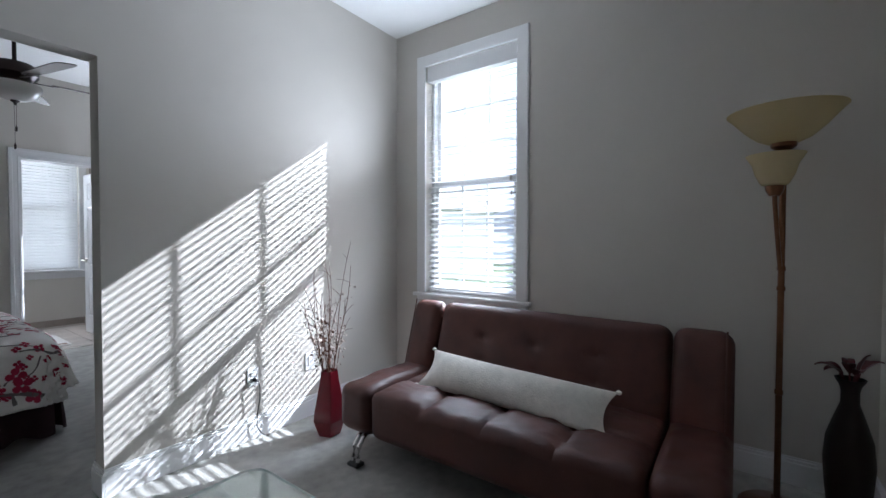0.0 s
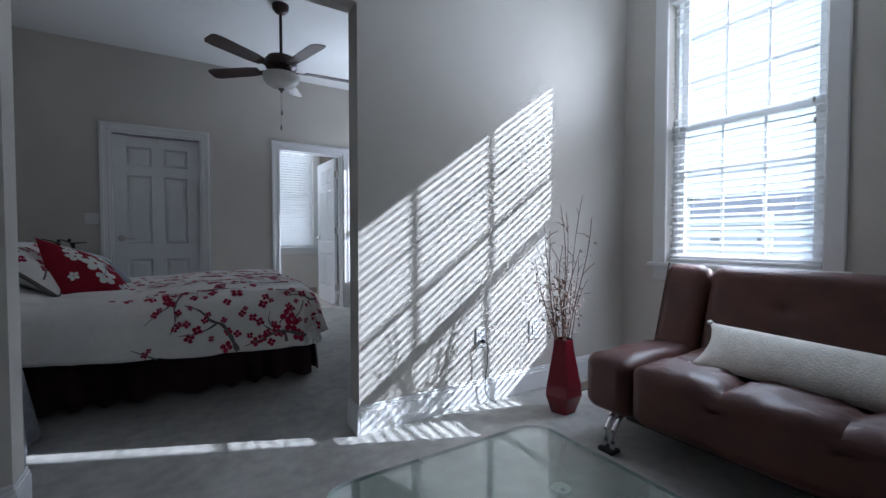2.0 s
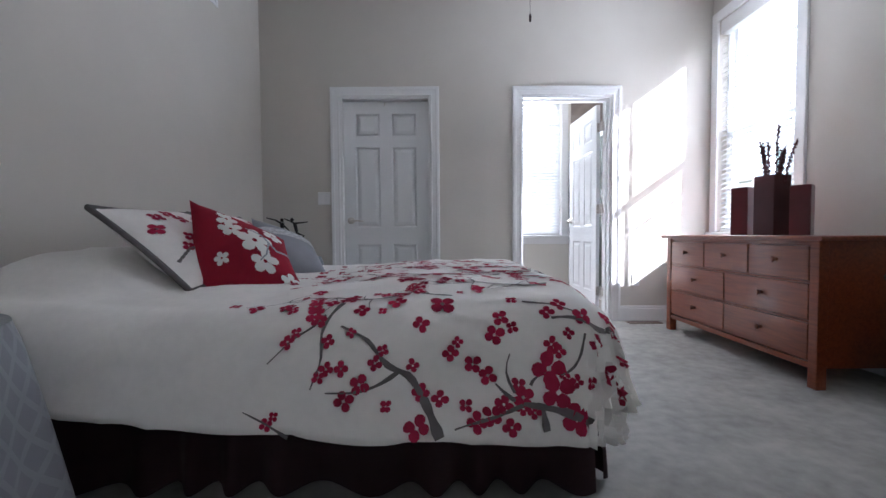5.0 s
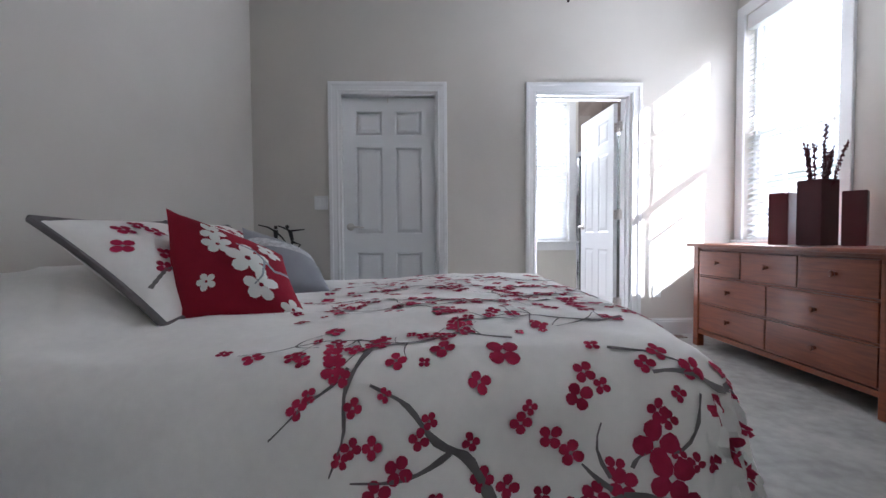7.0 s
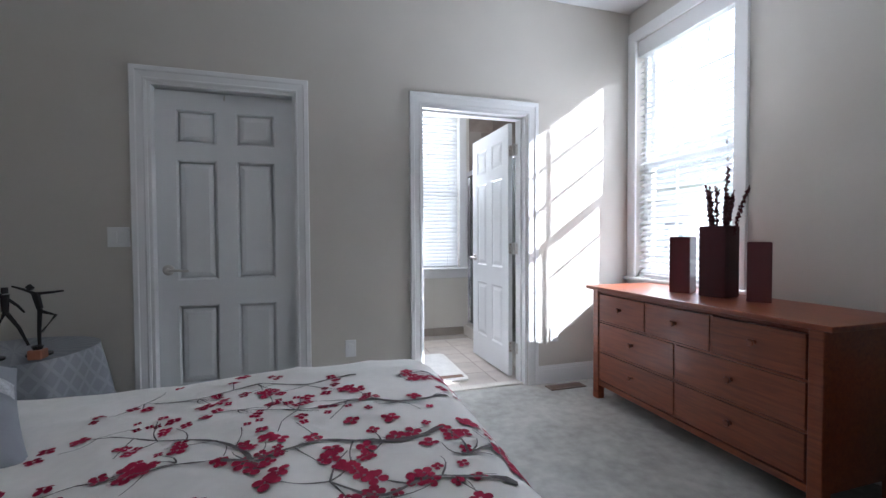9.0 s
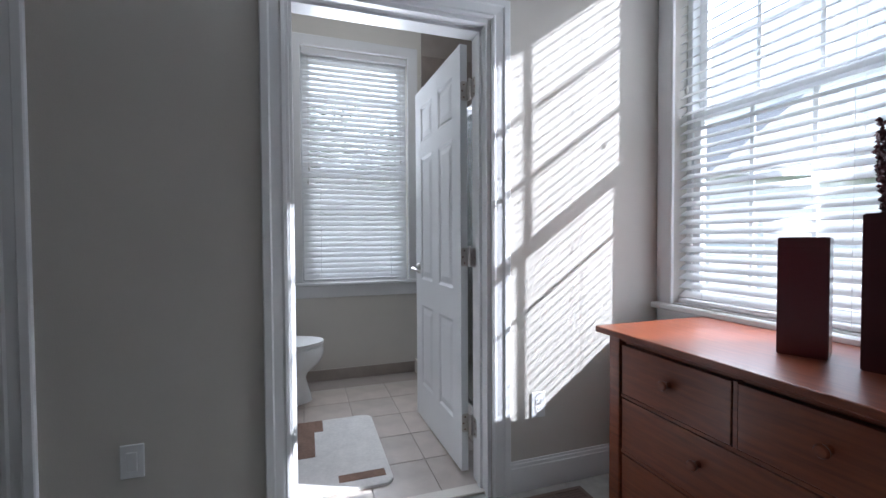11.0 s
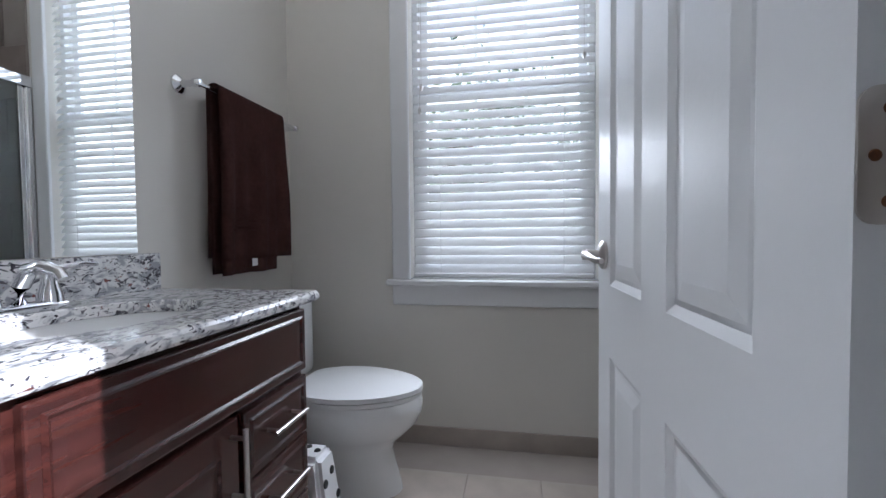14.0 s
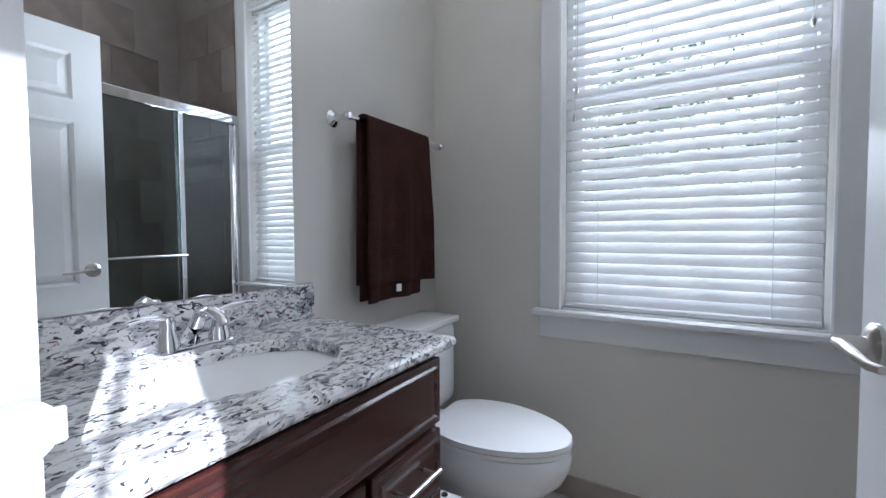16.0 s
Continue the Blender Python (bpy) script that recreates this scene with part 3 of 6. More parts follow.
def blind(name, at, a0, a1, z0, z1, tilt, label, slat_mat=None, head=0.125):
    """A slatted blind: head rail, slats, bottom rail, ladder cords and two pulls."""
    b = thing(name, label, "window blind", group="window blinds")
    gap, d = 0.012, -0.04
    L = a1 - a0 - 2 * gap

    def bar(bm, s0, s1, d0, d1, u0, u1, bevel=0.003):
        p, q = at(s0, d0, u0), at(s1, d1, u1)
        box(bm, min(p.x, q.x), max(p.x, q.x), min(p.y, q.y), max(p.y, q.y), u0, u1, bevel=bevel)

    bm = bmesh.new()
    bar(bm, a0 + 0.004, a1 - 0.004, d - 0.028, d + 0.034, z1 - head, z1 - 0.002)
    part("headrail", bm, PLASTIC, b)
    bm = bmesh.new()
    bar(bm, a0 + gap, a1 - gap, d - 0.025, d + 0.025, z0 + 0.006, z0 + 0.026, 0.004)
    part("bottom_rail", bm, PLASTIC, b)
    p0, p1 = at(a0, 0, 0), at(a1, 0, 0)
    along, out = (p1 - p0).normalized(), (at(a0, 1, 0) - p0).normalized()
    bm = bmesh.new()
    prof = [(-0.025, 0.0), (-0.013, 0.0013), (0, 0.0018), (0.013, 0.0013), (0.025, 0.0)]
    prof = prof + [(x, z - 0.0022) for x, z in prof[::-1]]
    ends = []
    for s in (-L / 2, L / 2):
        ring = []
        for x, z in prof:
            xr, zr = x * math.cos(tilt) + z * math.sin(tilt), -x * math.sin(tilt) + z * math.cos(tilt)
            ring.append(bm.verts.new(along * s + out * xr + Vector((0, 0, zr))))
        ends.append(ring)
    n = len(prof)
    for k in range(n):
        bm.faces.new((ends[0][k], ends[0][(k + 1) % n], ends[1][(k + 1) % n], ends[1][k]))
    bm.faces.new(ends[0][::-1]), bm.faces.new(ends[1])
    rng = random.Random(name)
    count = int((z1 - head - 0.01 - z0 - 0.045) / 0.043)
    first = None
    for k in range(count + 1):
        z = z0 + 0.05 + k * 0.043
        m = Matrix.Translation(at((a0 + a1) / 2, d, z)) @ Matrix.Rotation(rng.uniform(-0.012, 0.012), 4, along) @ Matrix.Rotation(rng.uniform(-0.0015, 0.0015), 4, out)
        if first is None:
            first = part("slat", bm, slat_mat or SLAT, b, smooth=True)
            first.matrix_basis = m
        else:
            shared("slat", first, m, b)
    for f in (0.17, 0.83):
        bm = bmesh.new()
        for dd in (-0.027, 0.027):
            tube(bm, [at(a0 + f * (a1 - a0), d + dd, z0 + 0.02), at(a0 + f * (a1 - a0), d + dd, z1 - 0.10)], 0.0009, 4)
        part("ladder_cord", bm, PLASTIC, b)
    for f, drop in ((0.07, 0.95), (0.93, 0.86), (0.06, 1.06)):
        bm = bmesh.new()
        s = a0 + f * (a1 - a0)
        z = z1 - drop
        tube(bm, [at(s, d + 0.033, z), at(s, d + 0.033, z1 - 0.06)], 0.0008, 4)
        lathe(bm, [(0.0, z - 0.034), (0.006, z - 0.03), (0.0075, z - 0.01), (0.003, z)], 8, at(s, d + 0.033, z).x, at(s, d + 0.033, z).y)
        part("cord_pull", bm, NICKEL, b)
    return b


def at_w(a, d, z):
    return Vector((WX0 - d, a, z))


def at_bath(a, d, z):
    return Vector((a, BY0 - d, z))


window("window_1", at_w, *WIN1, 0.17, "tall white double-hung window with muntins and casing")
window("window_2", at_w, *WIN2, 0.17, "tall white double-hung window in the bedroom corner")
window("window_3", at_bath, *BWIN, 0.17, "white double-hung bathroom window with casing")
blind("window_blind", at_w, *WIN1, radians(21.5), "white slatted blind with open slats, fully lowered")
blind("window_blind", at_w, *WIN2, radians(33), "white slatted blind with open slats behind the dresser")
blind("window_blind", at_bath, *BWIN, radians(56), "white slatted blind with nearly closed slats", SLAT_B, 0.055)


def door_leaf(name, w, h, parent, handle_side, lever_dir):
    """A six-panel leaf: x from the hinge 0 to w, y its thickness, with panels, hinges and lever sets."""
    t = 0.035
    st, top, mid, low, bot = 0.11, 0.115, 0.10, 0.16, 0.22
    pw = (w - 3 * st) / 2
    zs = [(bot, bot + 0.50), (bot + 0.50 + low, h - top - 0.21 - mid), (h - top - 0.21, h - top)]
    bm = bmesh.new()
    xs = [0, st, st + pw, 2 * st + pw, w - st, w]
    for a, b in ((0, st), (st + pw, 2 * st + pw), (w - st, w)):
        box(bm, a, b, -t / 2, t / 2, 0, h)
    for z0, z1 in ((0, bot), (zs[0][1], zs[1][0]), (zs[1][1], zs[2][0]), (zs[2][1], h)):
        for a in (st, 2 * st + pw):
            box(bm, a, a + pw, -t / 2, t / 2, z0, z1)
    for z0, z1 in zs:
        for a in (st, 2 * st + pw):
            box(bm, a, a + pw, -t / 2 + 0.007, t / 2 - 0.007, z0, z1)
    leaf = part(name, bm, DOORP, parent)
    for z0, z1 in zs:
        for a in (st, 2 * st + pw):
            bm = bmesh.new()
            for s in (-1, 1):
                y0, y1 = s * (t / 2 - 0.007), s * (t / 2 - 0.002)
                rings = []
                for inset, y in ((0.0, s * (t / 2 - 0.0005)), (0.014, y0), (0.022, y0), (0.05, y1)):
                    rings.append([bm.verts.new((x, y, z)) for x, z in ((a + inset, z0 + inset), (a + pw - inset, z0 + inset), (a + pw - inset, z1 - inset), (a + inset, z1 - inset))])
                for r0, r1 in zip(rings, rings[1:]):
                    for k in range(4):
                        bm.faces.new((r0[k], r0[(k + 1) % 4], r1[(k + 1) % 4], r1[k]))
                bm.faces.new(rings[-1])
            part("panel", bm, DOORP, leaf)
    hx = w - 0.06 if handle_side > 0 else 0.06
    for s in (-1, 1):
        bm = bmesh.new()
        lathe(bm, [(0, 0), (0.033, 0), (0.033, 0.006), (0.026, 0.012), (0.012, 0.014), (0.012, 0.05), (0, 0.05)], 24)
        bmesh.ops.transform(bm, matrix=Matrix.Translation((hx, s * t / 2, 0.945)) @ Matrix.Rotation(-s * math.pi / 2, 4, "X"), verts=bm.verts)
        y = s * (t / 2 + 0.045)
        tube(bm, [(hx, y, 0.945), (hx + lever_dir * 0.03, y, 0.946), (hx + lever_dir * 0.07, y, 0.943), (hx + lever_dir * 0.10, y - s * 0.004, 0.938), (hx + lever_dir * 0.118, y - s * 0.012, 0.938)], 0.009, 10, taper=0.006)
        part("door_handle", bm, NICKEL, leaf, "satin nickel lever handle", True)
    return leaf


def jamb(bm, x0, x1, y0, y1, z1, stop_y):
    for s in ((x0, x0 + 0.018, y0, y1 + 0.021, 0, z1), (x1 - 0.018, x1, y0, y1, 0, z1), (x0 + 0.018, x1 - 0.018, y0, y1, z1 - 0.018, z1)):
        box(bm, *s)
    for s in ((x0 + 0.018, x0 + 0.03, stop_y, stop_y + 0.035, 0, z1 - 0.018), (x1 - 0.03, x1 - 0.018, stop_y, stop_y + 0.035, 0, z1 - 0.018), (x0 + 0.03, x1 - 0.03, stop_y, stop_y + 0.035, z1 - 0.03, z1 - 0.018)):
        box(bm, *s)


def hinge(parent, name, z, plates):
    bm = bmesh.new()
    lathe(bm, [(0, z - 0.047), (0.0065, z - 0.047), (0.0065, z - 0.017), (0.0058, z - 0.016), (0.0065, z - 0.015), (0.0065, z + 0.015), (0.0058, z + 0.016), (0.0065, z + 0.017), (0.0065, z + 0.047), (0.004, z + 0.052), (0, z + 0.053)], 12, plates[0], plates[1])
    return part(name, bm, NICKEL, parent, "brushed steel door hinge", True)


# closet door, closed
cd = thing("door_1", "closed white six-panel closet door with lever handle", "door", kind="structure")
part("door_casing", casing(lambda a, d, z: Vector((a, F0 - d, z)), -0.655, 0.175, 0, DOOR_H), TRIM, cd)
bm = bmesh.new()
jamb(bm, -0.655, 0.175, F0, F1, DOOR_H, F0 + 0.095)
part("door_frame", bm, TRIM, cd)
leaf = door_leaf("door_leaf", 0.79, 2.055, cd, 1, -1)
leaf.matrix_basis = Matrix.Translation((0.155, F0 + 0.075, 0.01)) @ Matrix.Rotation(math.pi, 4, "Z")
bm = bmesh.new()
tube(bm, [(-0.245, F0 + 0.058, 2.055), (-0.245, F0 + 0.042, 2.045), (-0.245, F0 + 0.039, 2.02), (-0.245, F0 + 0.031, 2.015), (-0.245, F0 + 0.027, 2.03)], 0.004, 6)
part("hook", bm, NICKEL, cd)

# bathroom door, standing open into the bathroom
HX, HY = 1.830, 6.462
DOOR_TURN = math.atan2(7.235 - HY, 1.805 - HX)
bd = thing("door_2", "white six-panel bathroom door standing wide open", "door", kind="structure")
part("door_casing", casing(lambda a, d, z: Vector((a, F0 - d, z)), 1.022, 1.858, 0, DOOR_H), TRIM, bd)
part("door_casing", casing(lambda a, d, z: Vector((a, F1 + d, z)), 1.022, 1.858, 0, DOOR_H), TRIM, bd)
bm = bmesh.new()
jamb(bm, 1.015, 1.855, F0, F1, DOOR_H, F0 + 0.055)
part("door_frame", bm, TRIM, bd)
leaf = door_leaf("door_leaf", 0.752, 2.055, bd, 1, -1)
leaf.matrix_basis = Matrix.Translation((HX, HY, 0.015)) @ Matrix.Rotation(DOOR_TURN, 4, "Z") @ Matrix.Translation((0.030, 0.0185, 0))


def hinge_plate(a0, a1, r, toward):
    """A thin steel plate in the y-z plane, rounded at its outer corners."""
    pts = []
    for cy, cz, t0 in ((a1 - r, 0.045 - r, 0), (a1 - r, -0.045 + r, 270)):
        arc = [(cy + r * math.cos(radians(t0 + k * 18)), cz + r * math.sin(radians(t0 + k * 18))) for k in range(6)]
        pts += arc[::-1]
    pts += [(a0, -0.045), (a0, 0.045)]
    bm = bmesh.new()
    prism(bm, [(toward * y, z) for y, z in pts], 0.0, 0.0022)
    bmesh.ops.transform(bm, matrix=Matrix(((0, 0, 1, 0), (1, 0, 0, 0), (0, 1, 0, 0), (0, 0, 0, 1))), verts=bm.verts)
    bmesh.ops.recalc_face_normals(bm, faces=bm.faces)
    return bm


def screws(parent, spots, x, face):
    for y, z in spots:
        bm = bmesh.new()
        lathe(bm, [(0, 0), (0.0042, 0), (0.0036, 0.0007), (0.0012, 0.0004), (0, 0.0002)], 12)
        bmesh.ops.transform(bm, matrix=Matrix.Translation((x, y, z)) @ Matrix.Rotation(face * math.pi / 2, 4, "Y"), verts=bm.verts)
        part("screw", bm, BRONZE, parent)


SPIN = Matrix.Translation((HX, HY, 0)) @ Matrix.Rotation(DOOR_TURN, 4, "Z")
for z in (0.25, 1.058, 1.85):
    hinge(bd, "hinge", z, (HX, HY))
    o = part("hinge_leaf", hinge_plate(-0.001, 0.055, 0.014, -1), NICKEL, bd)
    o.matrix_basis = Matrix.Translation((1.8348, HY, z))
    screws(o, [(-0.036, 0.03), (-0.045, 0.0), (-0.036, -0.03)], 0.0, -1)
    o = part("hinge_leaf", hinge_plate(0.0, 0.036, 0.012, 1), NICKEL, bd)
    o.matrix_basis = SPIN @ Matrix.Translation((0.0275, 0, z))
    screws(o, [(0.018, 0.03), (0.026, 0.0), (0.018, -0.03)], 0.0, -1)
    o = part("hinge_leaf", boxes((0.0, 0.029, -0.001, 0.0012, -0.045, 0.045)), NICKEL, bd)
    o.matrix_basis = SPIN @ Matrix.Translation((0, 0, z))
bm = bmesh.new()
box(bm, 1.0325, 1.0355, F1 - 0.055, F1 + 0.012, 0.925, 0.985, bevel=0.0014)
lathe(bm, [(0, 0), (0.030, 0), (0.030, 0.002), (0.026, 0.0035), (0, 0.0035)], 28)
disc = [v for v in bm.verts if abs(v.co.z) < 0.1]
bmesh.ops.transform(bm, matrix=Matrix.Translation((1.0335, F1 + 0.004, 0.955)) @ Matrix.Rotation(math.pi / 2, 4, "Y"), verts=disc)
box(bm, 1.034, 1.0385, F1 + 0.012, F1 + 0.038, 0.938, 0.972, bevel=0.002)
# Trim white puts the glare on the nickel plate into its colour.
part("strike_plate", bm, TRIM, bd, "nickel strike plate, coloured white as if brightly lit")


# ---- wall plates, vents ----
def plate(name, label, at, cx, cz, kind, w=0.072, h=0.117):
    """A cover plate with outlet faces or a rocker; at takes (along, out, up)."""
    p = thing(name, label, "outlet" if kind == "outlet" else "switch", group="wall plates")

    def bar(bm, s0, s1, d0, d1, u0, u1, bevel=0.001):
        a, b = at(s0, d0, u0), at(s1, d1, u1)
        box(bm, min(a.x, b.x), max(a.x, b.x), min(a.y, b.y), max(a.y, b.y), u0, u1, bevel=bevel)

    bm = bmesh.new()
    bar(bm, cx - w / 2, cx + w / 2, 0, 0.006, cz - h / 2, cz + h / 2, 0.003)
    part("cover", bm, PLASTIC, p)
    if kind == "outlet":
        for s in (-1, 1):
            bm = bmesh.new()
            bar(bm, cx - 0.016, cx + 0.016, 0.006, 0.0085, cz + s * 0.0195 - 0.0135, cz + s * 0.0195 + 0.0135)
            f = part("socket", bm, PLASTIC, p)
            bm = bmesh.new()
            for dx in (-0.006, 0.006):
                bar(bm, cx + dx - 0.001, cx + dx + 0.001, 0.0085, 0.0088, cz + s * 0.0195 - 0.001, cz + s * 0.0195 + 0.007, 0)
            part("slot", bm, RUBBER, f)
    else:
        for k in range(max(1, round(w / 0.072))):
            x = cx + (k - (max(1, round(w / 0.072)) - 1) / 2) * 0.046
            bm = bmesh.new()
            bar(bm, x - 0.016, x + 0.016, 0.006, 0.009, cz - 0.033, cz + 0.033, 0.002)
            part("rocker", bm, PLASTIC, p)
    return p


def at_p(a, d, z):
    return Vector((a, P0 - d, z))


def at_f(a, d, z):
    return Vector((a, F0 - d, z))


plate("outlet", "white duplex wall outlet with a black cord", at_p, 1.452, 0.385, "outlet")
plate("cable_plate", "white rocker wall plate above the baseboard", at_p, 1.872, 0.385, "switch", 0.08, 0.125)
plate("outlet", "white wall plate beside the bathroom door", at_f, 0.517, 0.395, "switch")
plate("outlet", "white duplex outlet beside the dresser", at_f, 2.09, 0.383, "outlet")
plate("light_switch", "white double light switch beside the closet door", at_f, -0.81, 1.16, "switch", 0.116, 0.117)

cord = thing("power_cord", "thin black power cord hanging from the outlet", "cable", 1.455, P0 - 0.01, 0)
bm = bmesh.new()
tube(bm, [(0, -0.02, 0.365), (0.012, -0.03, 0.36), (0.022, -0.03, 0.32), (0.02, -0.028, 0.24), (0.004, -0.026, 0.15), (0.004, -0.026, 0.08), (0.03, -0.028, 0.03), (0.06, -0.035, 0.006), (0.075, -0.045, 0.006)], 0.0028, 6)
part("cable", bm, RUBBER, cord, smooth=True)
part("plug", boxes((-0.010, 0.010, -0.022, 0.001, 0.356, 0.376), bevel=0.004), RUBBER, cord)


def register(name, label, m, w, h, mat):
    r = thing(name, label, "vent")
    r.matrix_basis = m
    bm = bmesh.new()
    for s in ((-w / 2, w / 2, -h / 2, -h / 2 + 0.018, 0, 0.006), (-w / 2, w / 2, h / 2 - 0.018, h / 2, 0, 0.006), (-w / 2, -w / 2 + 0.018, -h / 2 + 0.018, h / 2 - 0.018, 0, 0.006), (w / 2 - 0.018, w / 2, -h / 2 + 0.018, h / 2 - 0.018, 0, 0.006), (-0.006, 0.006, -h / 2 + 0.018, h / 2 - 0.018, 0, 0.005)):
        box(bm, *s)
    part("vent_frame", bm, mat, r)
    # Black sheet gives the shade of a duct behind the louvres.
    part("duct_shade", boxes((-w / 2 + 0.01, w / 2 - 0.01, -h / 2 + 0.01, h / 2 - 0.01, 0, 0.0012)), RUBBER, r)
    first = None
    n = int((h - 0.036) / 0.014)
    for k in range(n):
        y = -h / 2 + 0.018 + (k + 0.5) * (h - 0.036) / n
        if first is None:
            first = part("slat", boxes((-w / 2 + 0.018, w / 2 - 0.018, -0.004, 0.004, -0.0008, 0.0008)), mat, r)
            first.matrix_basis = pose(0, y, 0.004, 30)
        else:
            shared("slat", first, pose(0, y, 0.004, 30), r)
    return r


register("wall_vent", "white louvred air vent high on the wall", Matrix.Translation((LX, 5.41, 2.60)) @ Matrix(((0, 0, 1, 0), (1, 0, 0, 0), (0, 1, 0, 0), (0, 0, 0, 1))), 0.33, 0.17, TRIM)
register("floor_register", "brown metal floor register set in the carpet", pose(2.12, 6.17, 0.001), 0.30, 0.10, VENTBROWN)
register("floor_register", "brown metal floor register near the corner", pose(2.25, 2.50, 0.001), 0.30, 0.10, VENTBROWN)


# ---- sitting room ----
def smooth01(a, b, v):
    s = max(0.0, min(1.0, (v - a) / (b - a)))
    return s * s * (3 - 2 * s)


def futon():
    f = thing("futon_sofa", "brown leather click-clack futon sofa under the window", "sofa", 1.98, 1.13, 0)
    y0, y1, d0, d1 = 0.205 - 1.13, 2.055 - 1.13, 0.455 - 1.13, 1.815 - 1.13

    def groove(v, c, w):
        return math.exp(-((v - c) / w) ** 2)

    def seat(width, tufts):
        def shape(p):
            t = (p.z + 0.145) / 0.29
            if p.x < -0.05:
                under = max(0, -(p.x + 0.05)) / 0.3
                p.z += (1 - t) * 0.05 * under * under
            p.z += 0.012 * max(0, t - 0.5) * 2 * math.cos(p.x * 5)
            if t > 0.7:
                for c in tufts:
                    bend = c + 0.02 * math.sin(p.x * 9)
                    p.z -= (0.013 * groove(p.y, bend, 0.014) + 0.012 * groove(p.y, bend, 0.06)) * smooth01(0.20, 0.02, p.x)
                if len(tufts):
                    p.z -= 0.012 * groove(p.x, -0.04, 0.016) + 0.010 * groove(p.x, -0.04, 0.07)
                    for c in tufts:
                        r = math.hypot(p.y - c, (p.x + 0.04) * 0.8)
                        p.z -= 0.016 * math.exp(-(r / 0.04) ** 2)
                        fan = math.atan2(p.x + 0.04, p.y - c)
                        p.z += 0.005 * math.sin(fan * 7 + c * 9) * math.exp(-((r - 0.07) / 0.05) ** 2)
                p.z += 0.012 * noise.noise(p * 6) + 0.004 * noise.noise(p * 19) + 0.004 * abs(noise.noise(Vector((p.x * 22 + p.y * 9, p.y * 14, 2))))
            return p
        return soft_box(0.66, width, 0.29, 0.06, 64 if len(tufts) else 22, shape)

    wmain = d1 - d0
    tufts = [d0 + wmain * k / 4 - (d0 + d1) / 2 for k in (1, 2, 3)]
    o = part("seat", seat(wmain - 0.004, tufts), LEATHER, f, smooth=True)
    o.location = (-0.03, (d0 + d1) / 2, 0.27)
    for a, b in ((y0, d0), (d1, y1)):
        o = part("arm_section", seat(b - a - 0.004, ()), LEATHER, f, smooth=True)
        o.location = (-0.03, (a + b) / 2, 0.27)

    def back(width, tufted):
        def shape(p):
            if p.x < -0.02 and tufted:
                for c in tufts:
                    for q in (-0.06, 0.08):
                        r = math.hypot(p.y - c, p.z - q)
                        p.x += 0.020 * math.exp(-(r / 0.022) ** 2) + 0.010 * math.exp(-(r / 0.07) ** 2)
            p.x += 0.006 * noise.noise(p * 4) + 0.003 * abs(noise.noise(Vector((3, p.y * 16 + p.z * 9, p.z * 9))))
            return p
        return soft_box(0.15, width, 0.56, 0.065, 44 if tufted else 20, shape)

    for a, b, tufted in ((y0, d0, False), (d0, d1, True), (d1, y1, False)):
        o = part("backrest", back(b - a - 0.004, tufted), LEATHER, f, smooth=True)
        o.matrix_basis = pose(0.315, (a + b) / 2, 0.545, 0, 17, 0)
    for y in (y0 + 0.002, y1 - 0.002):
        bm = bmesh.new()
        pts = [(-0.075, -0.27), (0.075, -0.27), (0.075, 0.27), (-0.075, 0.27)]
        tube(bm, [(x, 0, z) for x, z in pts], 0.004, 6, closed=True)
        o = part("piping", bm, LEATHER, f)
        o.matrix_basis = pose(0.315, y - math.copysign(0.03, y), 0.545, 0, 17, 0)
    part("underframe", boxes((-0.2, 0.24, y0 + 0.12, y1 - 0.12, 0.09, 0.15), bevel=0.01), RUBBER, f)
    for y in (y0 + 0.16, y1 - 0.16):
        for x in (-0.35, 0.26):
            bm = bmesh.new()
            for dy in (-0.018, 0.018):
                tube(bm, [(x + 0.06, y + dy, 0.16), (x + 0.02, y + dy, 0.14), (x - 0.008, y + dy, 0.1), (x - 0.02, y + dy, 0.045), (x - 0.022, y + dy, 0.012)], 0.013, 10)
            leg = part("leg", bm, CHROME, f, "chrome twin-tube sofa leg", True)
            part("foot", boxes((x - 0.05, x + 0.012, y - 0.04, y + 0.04, 0, 0.02), bevel=0.006), RUBBER, leg)
    return f


futon()

V = Vector
bolster = thing("bolster_pillow", "long cream fleece bolster pillow leaning on the futon", "pillow")
bc = [V((1.90, 1.70, 0.405)), V((1.88, 0.645, 0.395)), V((2.04, 0.635, 0.545)), V((2.06, 1.69, 0.575))]
part("cover", pillow_mesh(bc, 0.13, 34), FLEECE, bolster, smooth=True)
for k, (u, w) in enumerate(((-1, -1), (1, -1), (1, 1), (-1, 1))):
    bm = bmesh.new()
    c = bc[k]
    lathe(bm, [(0, c.z - 0.012), (0.012, c.z - 0.006), (0.013, c.z + 0.004), (0, c.z + 0.012)], 10, c.x, c.y)
    part("corner", bm, FLEECE, bolster, smooth=True)


